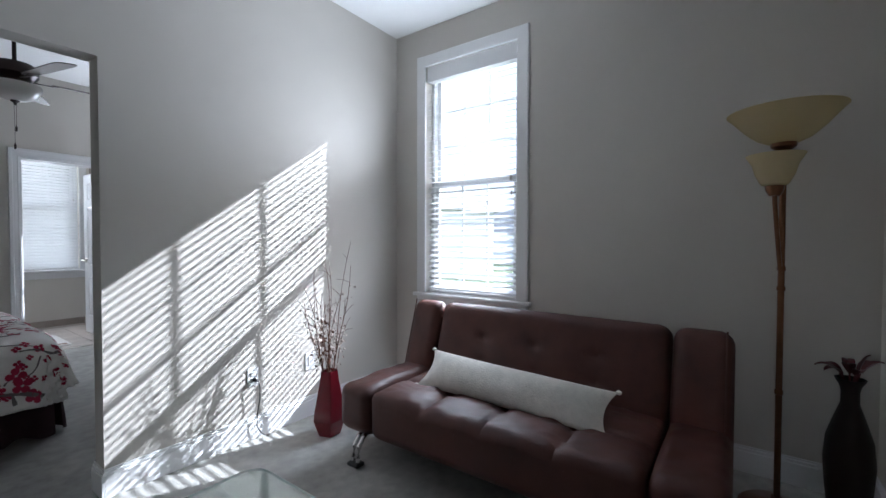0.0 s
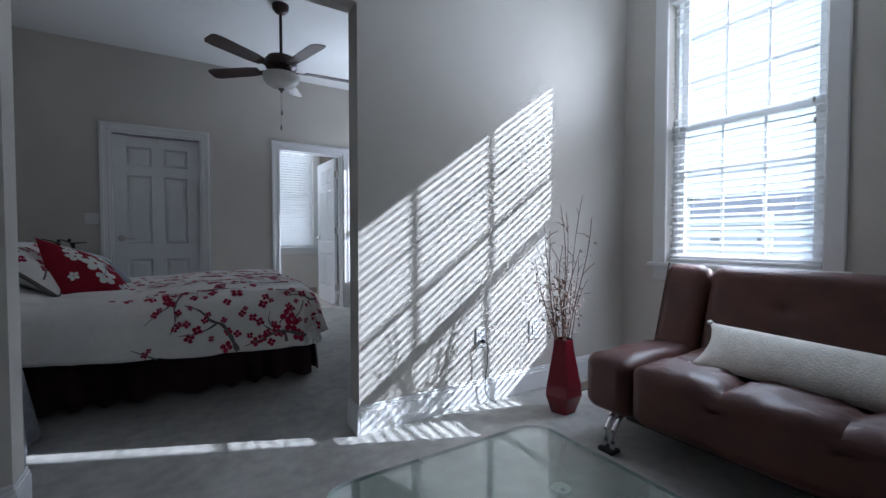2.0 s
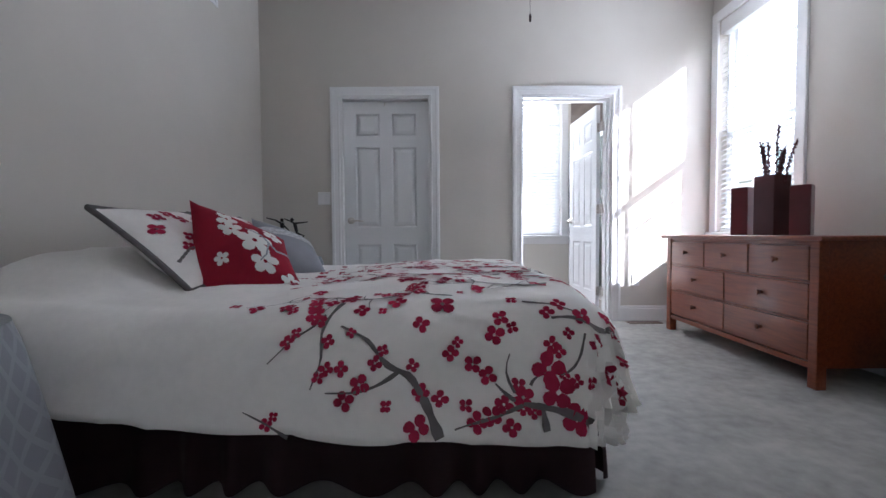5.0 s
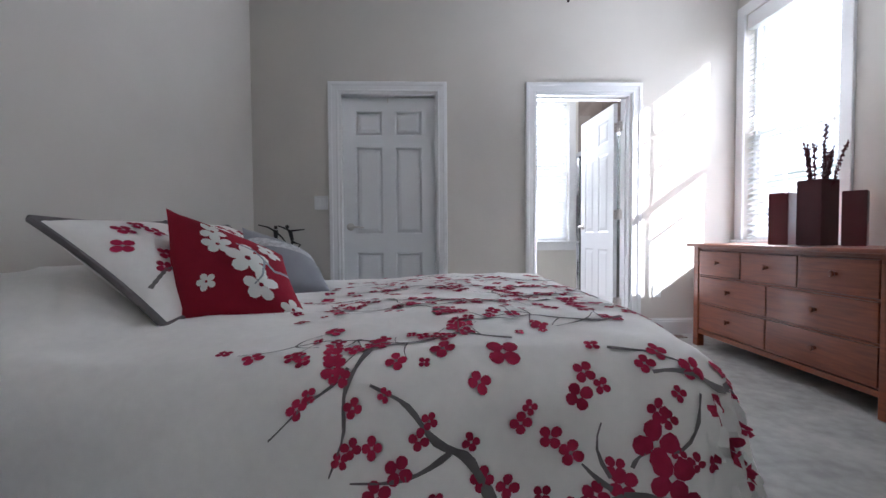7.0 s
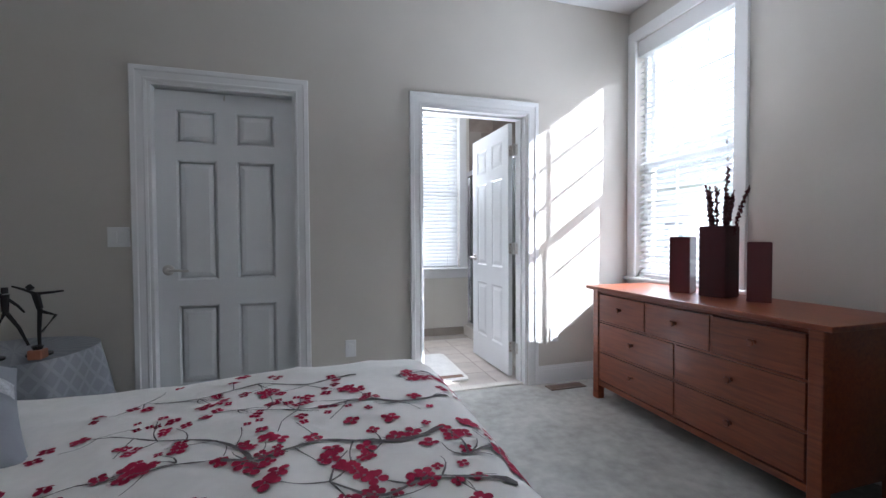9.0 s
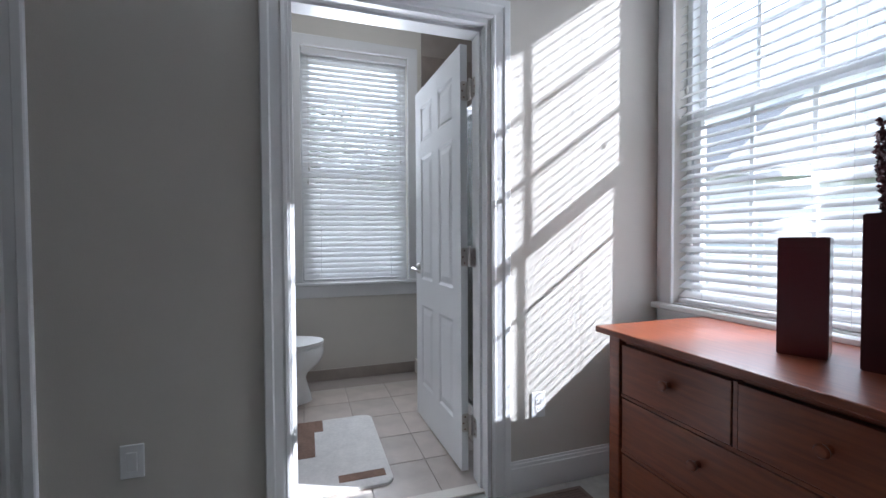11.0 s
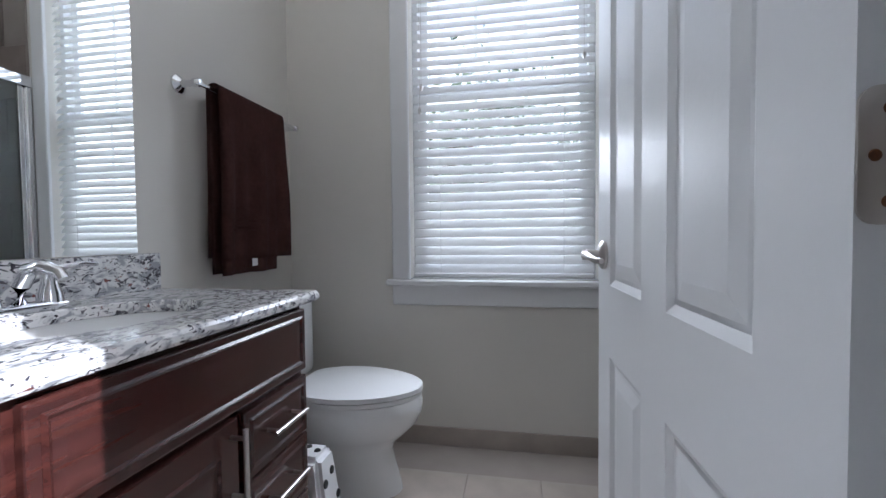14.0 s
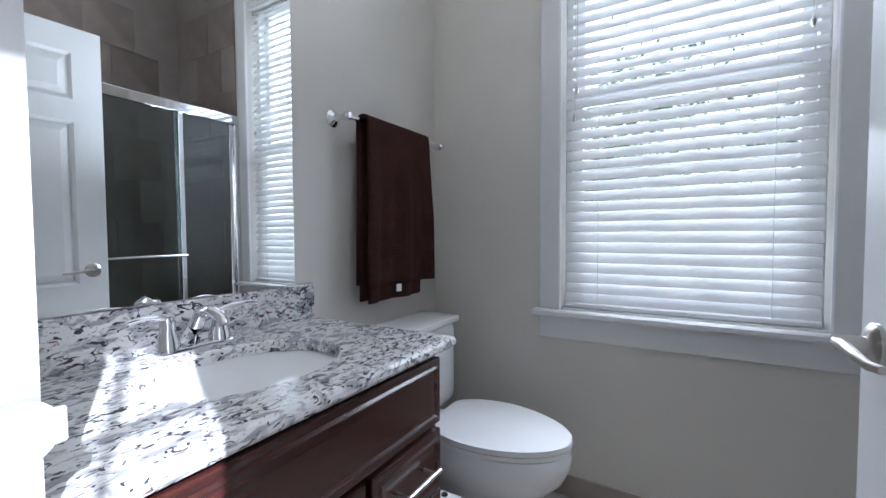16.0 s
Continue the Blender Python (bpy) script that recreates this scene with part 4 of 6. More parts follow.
def coffee_table():
    t = thing("coffee_table", "low glass-topped coffee table with chrome tube legs", "table", 0.545, 1.13, 0)
    x0, x1, y0, y1, r = -0.315, 0.335, -0.40, 0.485, 0.07
    pts = []
    for cx, cy, a0 in ((x1 - r, y1 - r, 0), (x0 + r, y1 - r, 90), (x0 + r, y0 + r, 180), (x1 - r, y0 + r, 270)):
        pts += [(cx + r * math.cos(radians(a0 + k * 15)), cy + r * math.sin(radians(a0 + k * 15))) for k in range(7)]
    bm = bmesh.new()
    vs = [bm.verts.new((x, y, 0.42)) for x, y in pts]
    bm.faces.new(vs)
    lo = [bm.verts.new((x, y, 0.411)) for x, y in pts]
    bm.faces.new(lo[::-1])
    top = part("tabletop", bm, TABLEGLASS, t, "clear glass tabletop")
    bm = bmesh.new()
    n = len(pts)
    a = [bm.verts.new((x, y, 0.411)) for x, y in pts]
    b = [bm.verts.new((x, y, 0.42)) for x, y in pts]
    for k in range(n):
        bm.faces.new((a[k], a[(k + 1) % n], b[(k + 1) % n], b[k]))
    part("glass_edge", bm, GLASSEDGE, top)
    for sx in (-1, 1):
        for sy in (-1, 1):
            bm = bmesh.new()
            tube(bm, [(sx * 0.06, sy * 0.06, 0.2), (sx * 0.10, sy * 0.14, 0.30), (sx * 0.15, sy * 0.22, 0.395), (sx * 0.155, sy * 0.225, 0.409)], 0.011, 10)
            tube(bm, [(sx * 0.06, sy * 0.06, 0.2), (sx * 0.12, sy * 0.16, 0.08), (sx * 0.19, sy * 0.27, 0.011)], 0.011, 10)
            leg = part("leg", bm, CHROME, t, "", True)
            bm = bmesh.new()
            lathe(bm, [(0, 0.402), (0.022, 0.402), (0.022, 0.4105), (0, 0.4105)], 16, sx * 0.155, sy * 0.225)
            part("glass_pad", bm, CHROME, leg)
    bm = bmesh.new()
    lathe(bm, [(0, 0.17), (0.05, 0.175), (0.055, 0.2), (0.05, 0.225), (0, 0.23)], 20)
    part("hub", bm, CHROME, t, "", True)
    return t


coffee_table()


def floor_vase():
    v = thing("floor_vase", "tall red lacquered five-sided floor vase with twigs", "vase", 1.775, 2.315, 0, 20)
    bm = bmesh.new()
    prof = [(0.0, 0.0), (0.07, 0.0), (0.105, 0.10), (0.099, 0.16), (0.063, 0.34), (0.055, 0.405), (0.049, 0.405), (0.056, 0.33), (0.09, 0.16), (0.0, 0.06)]
    lathe(bm, prof, 5)
    bmesh.ops.bevel(bm, geom=[e for e in bm.edges if abs(e.verts[0].co.z - e.verts[1].co.z) > 0.03], offset=0.004, segments=2, affect="EDGES")
    part("body", bm, RED, v)
    rng = random.Random(5)
    for k in range(15):
        ang, lean = rng.uniform(0, 6.28), rng.uniform(0.05, 0.19)
        top = rng.uniform(0.72, 1.08) if k > 2 else (1.22, 1.14, 1.10)[k]
        if k == 0:
            ang, lean = -0.25, 0.27
        pts, bend = [], rng.uniform(-1, 1)
        for i in range(9):
            s = i / 8
            wob = 0.018 * math.sin(5 * s + bend * 3) * s
            rad = 0.02 + lean * s ** 1.4
            pts.append(V((math.cos(ang + bend * 0.5 * s) * rad + wob, math.sin(ang + bend * 0.5 * s) * rad - wob, 0.25 + (top - 0.25) * s)))
        bm = bmesh.new()
        tube(bm, pts, 0.0034, 5, taper=0.0012)
        for i in range(3, 8, 2):
            d = V((rng.uniform(-1, 1), rng.uniform(-1, 1), rng.uniform(0.3, 1))).normalized() * rng.uniform(0.05, 0.11)
            tube(bm, [pts[i], pts[i] + d * 0.5 + V((0, 0, 0.008)), pts[i] + d], 0.0018, 4, taper=0.0008)
        stem = part("twig", bm, TWIG, v)
        if k > 0:
            bm = bmesh.new()
            for _ in range(30):
                i = rng.triangular(1.8, 7.2, 4.4)
                p = pts[int(i)].lerp(pts[int(i) + 1], i % 1) + V((rng.uniform(-1, 1), rng.uniform(-1, 1), rng.uniform(-1, 1))) * 0.03
                a, b = V((rng.uniform(-1, 1), rng.uniform(-1, 1), rng.uniform(-1, 1))).normalized(), V((rng.uniform(-1, 1), rng.uniform(-1, 1), rng.uniform(-1, 1))).normalized()
                s = rng.uniform(0.007, 0.018)
                q = [bm.verts.new(p + a * s), bm.verts.new(p + b * s * 0.7), bm.verts.new(p - a * s * 0.6), bm.verts.new(p - b * s * 0.7)]
                top_v = bm.verts.new(p + a.cross(b) * s * 0.5)
                for m_ in range(4):
                    bm.faces.new((q[m_], q[(m_ + 1) % 4], top_v))
            part("blossoms", bm, PETAL if k % 4 else TWIG, stem, "cream dried blossoms" if k % 4 else "dark dried buds")
    return v


floor_vase()


def torchiere():
    l = thing("floor_lamp", "bronze torchiere floor lamp with amber glass shades", "lamp", 2.46, 0.045, 0)
    bm = bmesh.new()
    lathe(bm, [(0, 0), (0.14, 0), (0.145, 0.012), (0.13, 0.024), (0.05, 0.034), (0.025, 0.05), (0.02, 0.07), (0, 0.07)], 36)
    part("base", bm, BRONZE, l, "", True)
    bm = bmesh.new()
    prof = [(0, 0.06), (0.0128, 0.06)]
    for z in (0.55, 1.02, 1.11):
        prof += [(0.0128, z - 0.012), (0.0165, z - 0.008), (0.0165, z + 0.008), (0.0128, z + 0.012)]
    prof += [(0.0128, 1.63), (0.03, 1.64), (0.048, 1.655), (0.048, 1.672), (0, 1.672)]
    lathe(bm, prof, 18)
    part("pole", bm, BRONZE, l, "", True)
    bm = bmesh.new()
    lathe(bm, [(0.035, 1.668), (0.06, 1.672), (0.10, 1.692), (0.145, 1.733), (0.18, 1.775), (0.208, 1.806), (0.214, 1.811), (0.207, 1.812), (0.174, 1.778), (0.139, 1.738), (0.095, 1.699), (0.058, 1.68), (0.035, 1.676)], 40)
    part("shade", bm, AMBER, l, "large amber frosted glass bowl shade", True)
    bm = bmesh.new()
    tube(bm, [(0, 0, 1.06), (-0.022, 0.01, 1.16), (-0.04, 0.022, 1.30), (-0.055, 0.03, 1.40), (-0.058, 0.032, 1.45)], 0.009, 10)
    lathe(bm, [(0, 1.432), (0.02, 1.432), (0.034, 1.457), (0.036, 1.477), (0, 1.477)], 20, -0.058, 0.032)
    arm = part("reading_arm", bm, BRONZE, l, "", True)
    bm = bmesh.new()
    lathe(bm, [(0.03, 1.474), (0.05, 1.483), (0.071, 1.525), (0.083, 1.57), (0.108, 1.612), (0.104, 1.614), (0.079, 1.572), (0.067, 1.527), (0.046, 1.488), (0.03, 1.48)], 32, -0.058, 0.032)
    part("reading_shade", bm, AMBER, arm, "small amber glass tulip shade", True)
    bm = bmesh.new()
    tube(bm, [(-0.058 + 0.02 * math.cos(a * 0.5), 0.032 + 0.02 * math.sin(a * 0.5), 1.505 + a * 0.0026) for a in range(0, 38)], 0.006, 8)
    part("bulb", bm, OPAL, arm, "white spiral bulb, unlit", True)
    return l


torchiere()


def dark_vase():
    v = thing("dark_vase", "tall dark brown bulbous floor vase with leaves", "vase", 2.47, -0.19, 0)
    bm = bmesh.new()
    lathe(bm, [(0, 0), (0.055, 0), (0.062, 0.03), (0.078, 0.2), (0.084, 0.30), (0.076, 0.40), (0.05, 0.49), (0.031, 0.55), (0.03, 0.60), (0.036, 0.625), (0.052, 0.655), (0.047, 0.655), (0.03, 0.62), (0.025, 0.56), (0, 0.5)], 36)
    part("body", bm, DARKVASE, v, "", True)
    rng = random.Random(9)
    for k in range(9):
        a, e = k * 0.7 + rng.uniform(-0.2, 0.2), rng.uniform(0.1, 1.2)
        d = V((math.cos(a) * math.cos(e), math.sin(a) * math.cos(e), math.sin(e)))
        L, w = rng.uniform(0.06, 0.10), 0.022
        side = d.cross(V((0, 0, 1))).normalized()
        bm = bmesh.new()
        base = V((0, 0, 0.62)) + V((math.cos(a), math.sin(a), 0)) * 0.015
        tube(bm, [base, base + V((0, 0, 0.05)) + d * 0.02], 0.003, 5)
        base = base + V((0, 0, 0.05)) + d * 0.02
        rows = []
        for i in range(7):
            s = i / 6
            c = base + d * L * s + V((0, 0, 0.02 * math.sin(s * 3)))
            ww = w * math.sin(math.pi * (0.08 + 0.9 * s)) ** 0.8
            rows.append([bm.verts.new(c + side * ww + V((0, 0, 0.006))), bm.verts.new(c), bm.verts.new(c - side * ww + V((0, 0, 0.006)))])
        for r0, r1 in zip(rows, rows[1:]):
            bm.faces.new((r0[0], r0[1], r1[1], r1[0])), bm.faces.new((r0[1], r0[2], r1[2], r1[1]))
        part("leaf", bm, DARKRED, v)
    return v


dark_vase()


# ---- bedroom: bed ----
BX0, BX1, BYN, BYF, BTOP = LX + 0.03, 0.64, 3.67, 5.0, 0.66


def bed_top(x, y):
    hump = 0.14 * (1 - smooth01(-1.05, -0.62, x)) * smooth01(3.55, 3.95, y) * (1 - smooth01(4.75, 5.05, y))
    tail = -0.10 * (1 - smooth01(-1.36, -1.15, x))
    return BTOP - 0.03 * (1 - smooth01(-0.4, 0.3, x)) + hump + tail * 0.6 - 0.03 * (1 - smooth01(3.6, 3.9, y)) + 0.009 * noise.noise(V((x * 3, y * 3, 0))) + 0.008 * (1 - abs(noise.noise(V((x * 3.1 + y * 1.2, y * 6.5, 4))))) ** 6


def drop_length(x, side):
    if side == "foot":
        return 0.40
    return 0.33 + 0.13 * smooth01(-1.2, 0.6, x)


def duvet_point(p, q, lift=0.0):
    """A point of the duvet from cloth coordinates: p along the bed, q across it."""
    dp = max(0.0, p - BX1)
    dq = max(0.0, q - BYF) if q > 4.3 else -max(0.0, BYN - q)
    cx, cy = min(p, BX1), max(BYN, min(BYF, q))
    m = max(dp, abs(dq))
    base = V((cx, cy, bed_top(cx, cy)))
    if m < 1e-6:
        return base + V((0, 0, lift))
    d = V((dp, dq, 0))
    d.normalize()
    R, amax = 0.15, radians(80)
    a = min(m / R, amax)
    out, down = R * math.sin(a), R * (1 - math.cos(a))
    rest = max(0.0, m - R * amax)
    out += rest * math.cos(amax) * 0.9
    down += rest * math.sin(amax)
    run = cx * abs(d.y) + cy * abs(d.x) + math.atan2(d.y, d.x) * 0.3
    out += smooth01(0.1, 0.4, m) * (0.016 * math.sin(run * 13) + 0.02 * noise.noise(V((run * 4, m * 3, 1.3))))
    fold = abs(noise.noise(V((run * 5 + m * 4, m * 2.2, 7.7))))
    out += smooth01(0.05, 0.3, m) * 0.022 * (1 - fold) ** 3
    n = V((d.x * math.sin(a), d.y * math.sin(a), math.cos(a)))
    return base + d * out - V((0, 0, down)) + n * lift


def bed():
    b = thing("bed", "queen bed with dark pleated bed skirt against the wall", "bed")
    part("mattress", boxes((BX0 + 0.02, 0.70, 3.78, 4.98, 0.36, 0.6), bevel=0.04, seg=3), DUVET, b)
    part("box_spring", boxes((BX0 + 0.02, 0.69, 3.79, 4.96, 0.16, 0.36), bevel=0.02, seg=2), DUVET, b)
    for x in (-1.2, 0.6):
        for y in (3.85, 4.8):
            part("leg", boxes((x - 0.03, x + 0.03, y - 0.03, y + 0.03, 0, 0.16), bevel=0.006), IRON, b)
    for name, pts in (("side", ((BX0 + 0.02, 3.755), (0.745, 3.735))), ("foot", ((0.745, 3.735), (0.745, 5.0))), ("side", ((0.745, 5.0), (BX0 + 0.02, 4.93)))):
        bm = bmesh.new()
        (ax, ay), (bx, by) = pts
        L = math.hypot(bx - ax, by - ay)
        nx, ny = (by - ay) / L, -(bx - ax) / L
        n = int(L / 0.012)
        last = None
        for i in range(n + 1):
            s = i / n * L
            pleat = 0.5 + 0.5 * math.sin(s * 34 + 2.2 * math.sin(s * 7.3))
            col = []
            for j in range(9):
                h = j / 8
                w = 0.018 + (0.055 * pleat + 0.012 * noise.noise(V((s * 3, h, 4)))) * (1 - h) ** 0.7
                z = 0.37 * h + (1 - h) * (0.012 + 0.018 * (1 - pleat))
                x, y = ax + (bx - ax) * s / L + nx * w, ay + (by - ay) * s / L + ny * w
                col.append(bm.verts.new((x, y, z)))
            if last:
                for j in range(8):
                    bm.faces.new((last[j], col[j], col[j + 1], last[j + 1]))
            last = col
        part("bed_skirt", bm, SKIRT, b, "dark plum pleated bed skirt", True)
    return b


bed()

duvet = thing("duvet", "white duvet printed with crimson blossoms and grey branches", "duvet")
bm = bmesh.new()
PN, QN = 96, 96
grid = []
for i in range(PN + 1):
    row = []
    for j in range(QN + 1):
        s = i / PN
        p = BX0 + s * (BX1 + 0.40 - BX0)
        dn = drop_length(min(p, BX1), "side")
        q = BYN - dn + (BYF - BYN + 2 * dn) * j / QN
        row.append(bm.verts.new(duvet_point(p, q)))
    grid.append(row)
for i in range(PN):
    for j in range(QN):
        bm.faces.new((grid[i][j], grid[i + 1][j], grid[i + 1][j + 1], grid[i][j + 1]))
cover = part("cover", bm, DUVET, duvet, smooth=True)
sol = cover.modifiers.new("thick", "SOLIDIFY")
sol.thickness, sol.offset = 0.012, -1


def on_duvet(p, q):
    return duvet_point(p, q, 0.003)


def spray(seed, pts, w0, w1, side_twigs, sizes):
    """A printed branch with side twigs and clusters of blossoms."""
    rng = random.Random(seed)
    bb, bf = bmesh.new(), []
    ribbon(bb, on_duvet, pts, w0, w1)
    for k, (x, y) in enumerate(pts[1:], 1):
        for _ in range(side_twigs if k % 2 == 0 else 1):
            a = rng.uniform(0, 6.28)
            L = rng.uniform(0.05, 0.13)
            e = (x + math.cos(a) * L, y + math.sin(a) * L)
            mid = ((x + e[0]) / 2 + rng.uniform(-0.02, 0.02), (y + e[1]) / 2 + rng.uniform(-0.02, 0.02))
            ribbon(bb, on_duvet, [(x, y), mid, e], w1 * 1.1, 0.002)
            for _ in range(rng.choice((1, 2, 2, 3))):
                blossom(bf, on_duvet, e[0] + rng.uniform(-0.04, 0.04), e[1] + rng.uniform(-0.04, 0.04), rng.choice(sizes), rng)
    return bb, bf


def wander(seed, pts):
    """The same line with small kinks between its points, as a drawn branch has."""
    rng, line = random.Random(seed + 40), [pts[0]]
    for (x0, y0), (x1, y1) in zip(pts, pts[1:]):
        line += [((x0 + x1) / 2 + rng.uniform(-0.018, 0.018), (y0 + y1) / 2 + rng.uniform(-0.018, 0.018)), (x1, y1)]
    return line


def lay_spray(*spec):
    seed, pts, w0, w1, twigs, sizes = spec
    bb, bf = spray(seed, wander(seed, pts), w0 * 0.7, w1 * 0.7, twigs, sizes)
    part("branch_print", bb, BRANCH, cover, "grey printed branch")
    for one in bf:
        part("blossom_print", one, BLOSSOM, cover, "crimson printed blossom")


def lay_twig(w0, w1, *pts):
    bm = bmesh.new()
    ribbon(bm, on_duvet, list(pts), w0, w1)
    part("branch_print", bm, BRANCH, cover, "grey printed branch")


def lay_blooms(seed, *blooms):
    rng = random.Random(seed)
    for x, y, size in blooms:
        bm = bmesh.new()
        blossom(bm, on_duvet, x, y, size * 1.12, rng)
        part("blossom_print", bm, BLOSSOM, cover, "crimson printed blossom")


# side that hangs towards the doorless opening
lay_twig(0.026, 0.005, (0.26, 3.23), (0.22, 3.33), (0.18, 3.40), (0.12, 3.43), (0.07, 3.50), (-0.01, 3.54))
lay_twig(0.012, 0.003, (0.15, 3.41), (0.09, 3.38), (0.04, 3.37), (-0.04, 3.37))
lay_twig(0.013, 0.003, (-0.02, 3.64), (-0.06, 3.54), (-0.06, 3.50), (-0.05, 3.46), (-0.08, 3.38))
lay_twig(0.009, 0.003, (-0.06, 3.58), (-0.08, 3.54), (-0.13, 3.51), (-0.20, 3.45))
lay_twig(0.030, 0.006, (0.70, 3.26), (0.61, 3.29), (0.52, 3.32), (0.48, 3.32), (0.44, 3.34), (0.41, 3.37))
lay_twig(0.012, 0.004, (0.48, 3.32), (0.39, 3.28), (0.30, 3.25))
lay_twig(0.018, 0.012, (0.54, 3.25), (0.53, 3.31))
lay_twig(0.008, 0.003, (0.46, 3.35), (0.43, 3.40), (0.45, 3.45))
lay_twig(0.008, 0.003, (0.50, 3.37), (0.51, 3.39), (0.54, 3.40))
lay_twig(0.020, 0.008, (0.88, 3.50), (0.72, 3.50), (0.64, 3.55), (0.57, 3.54))
lay_twig(0.010, 0.004, (0.66, 3.50), (0.64, 3.45), (0.62, 3.41), (0.58, 3.39))
lay_twig(0.009, 0.004, (0.50, 3.61), (0.57, 3.59), (0.66, 3.56))
lay_twig(0.009, 0.003, (-0.14, 3.25), (-0.17, 3.27), (-0.21, 3.30), (-0.26, 3.33))
lay_blooms(1, (-0.09, 3.58, 0.053), (-0.15, 3.50, 0.037), (-0.13, 3.52, 0.03), (-0.04, 3.50, 0.036), (-0.06, 3.41, 0.032), (-0.04, 3.43, 0.036), (0.0, 3.43, 0.038), (0.05, 3.39, 0.051), (0.01, 3.35, 0.049),
           (0.02, 3.52, 0.027), (0.09, 3.44, 0.036), (0.11, 3.47, 0.03), (0.19, 3.42, 0.034), (0.21, 3.53, 0.044), (0.29, 3.45, 0.044), (0.31, 3.48, 0.03), (0.12, 3.33, 0.032), (0.21, 3.35, 0.044), (0.26, 3.33, 0.044), (0.33, 3.31, 0.036))
lay_blooms(2, (0.20, 3.26, 0.063), (0.35, 3.42, 0.047), (0.39, 3.39, 0.049), (0.41, 3.50, 0.053), (0.43, 3.55, 0.044), (0.46, 3.52, 0.032), (0.47, 3.37, 0.038), (0.48, 3.34, 0.053), (0.55, 3.41, 0.08), (0.57, 3.35, 0.085),
           (0.58, 3.45, 0.036), (0.56, 3.47, 0.038), (0.61, 3.50, 0.03), (0.66, 3.55, 0.053), (0.70, 3.47, 0.049), (0.62, 3.28, 0.082), (0.43, 3.32, 0.047), (0.40, 3.29, 0.049), (0.36, 3.27, 0.051), (0.45, 3.26, 0.049))
lay_blooms(3, (0.51, 3.30, 0.036), (0.48, 3.31, 0.036), (0.59, 3.39, 0.027), (0.62, 3.38, 0.032), (0.68, 3.37, 0.036), (0.77, 3.39, 0.047), (0.84, 3.36, 0.04), (0.90, 3.44, 0.034), (0.92, 3.32, 0.059), (0.56, 3.56, 0.04),
           (0.47, 3.62, 0.034), (0.60, 3.59, 0.042), (0.14, 3.62, 0.053), (0.27, 3.60, 0.074), (0.78, 3.55, 0.063), (0.82, 3.50, 0.053), (-0.20, 3.29, 0.034), (-0.18, 3.31, 0.026))
# top and foot of the bed
lay_spray(7, [(0.30, 3.66), (0.18, 3.70), (0.06, 3.66), (-0.06, 3.70), (-0.20, 3.68)], 0.016, 0.005, 3, (0.029, 0.039, 0.049))
lay_spray(8, [(0.62, 3.80), (0.50, 3.76), (0.38, 3.82), (0.26, 3.78)], 0.018, 0.005, 3, (0.026, 0.036, 0.046))
lay_spray(9, [(0.50, 4.06), (0.36, 3.98), (0.24, 4.02), (0.10, 3.94), (-0.04, 3.96), (-0.16, 4.02)], 0.022, 0.005, 3, (0.026, 0.036, 0.046))
lay_spray(10, [(0.24, 4.02), (0.14, 4.10), (0.0, 4.12), (-0.14, 4.20), (-0.30, 4.18)], 0.014, 0.004, 3, (0.023, 0.033, 0.039))
lay_spray(11, [(0.70, 4.14), (0.56, 4.20), (0.44, 4.16), (0.34, 4.24)], 0.022, 0.006, 4, (0.029, 0.039, 0.049))
lay_spray(12, [(0.62, 4.40), (0.46, 4.36), (0.32, 4.42), (0.18, 4.36), (0.02, 4.42), (-0.12, 4.40)], 0.024, 0.005, 3, (0.026, 0.036, 0.049))
lay_spray(13, [(0.18, 4.36), (0.08, 4.50), (-0.06, 4.56), (-0.22, 4.64)], 0.014, 0.004, 3, (0.023, 0.033, 0.039))
lay_spray(14, [(0.70, 4.62), (0.54, 4.58), (0.40, 4.64), (0.26, 4.60), (0.10, 4.68)], 0.022, 0.005, 4, (0.026, 0.036, 0.046))
lay_spray(15, [(0.44, 4.86), (0.28, 4.82), (0.12, 4.88), (-0.04, 4.84), (-0.20, 4.88)], 0.016, 0.004, 3, (0.026, 0.033, 0.039))
lay_spray(16, [(0.96, 4.30), (0.84, 4.24), (0.74, 4.30), (0.64, 4.26)], 0.022, 0.008, 4, (0.033, 0.049))
lay_spray(17, [(0.98, 3.90), (0.86, 3.86), (0.74, 3.92), (0.62, 3.96)], 0.024, 0.008, 4, (0.033, 0.052))
lay_spray(18, [(0.95, 4.86), (0.82, 4.80), (0.70, 4.86), (0.58, 4.82)], 0.02, 0.006, 3, (0.033, 0.046))
lay_blooms(4, (0.22, 4.26, 0.05), (-0.30, 4.42, 0.04), (0.10, 4.24, 0.04), (0.50, 4.48, 0.05), (-0.02, 4.28, 0.045), (0.40, 4.50, 0.04), (0.0, 4.74, 0.05), (-0.24, 3.86, 0.04), (0.14, 3.84, 0.045), (0.46, 3.90, 0.05))


# ---- bedroom: pillows ----
def on_pillow(cs, t, side):
    def at(u, w):
        p, n = pillow_point(cs, t, max(-1, min(1, u)), max(-1, min(1, w)), side)
        return p + n * 0.003
    return at


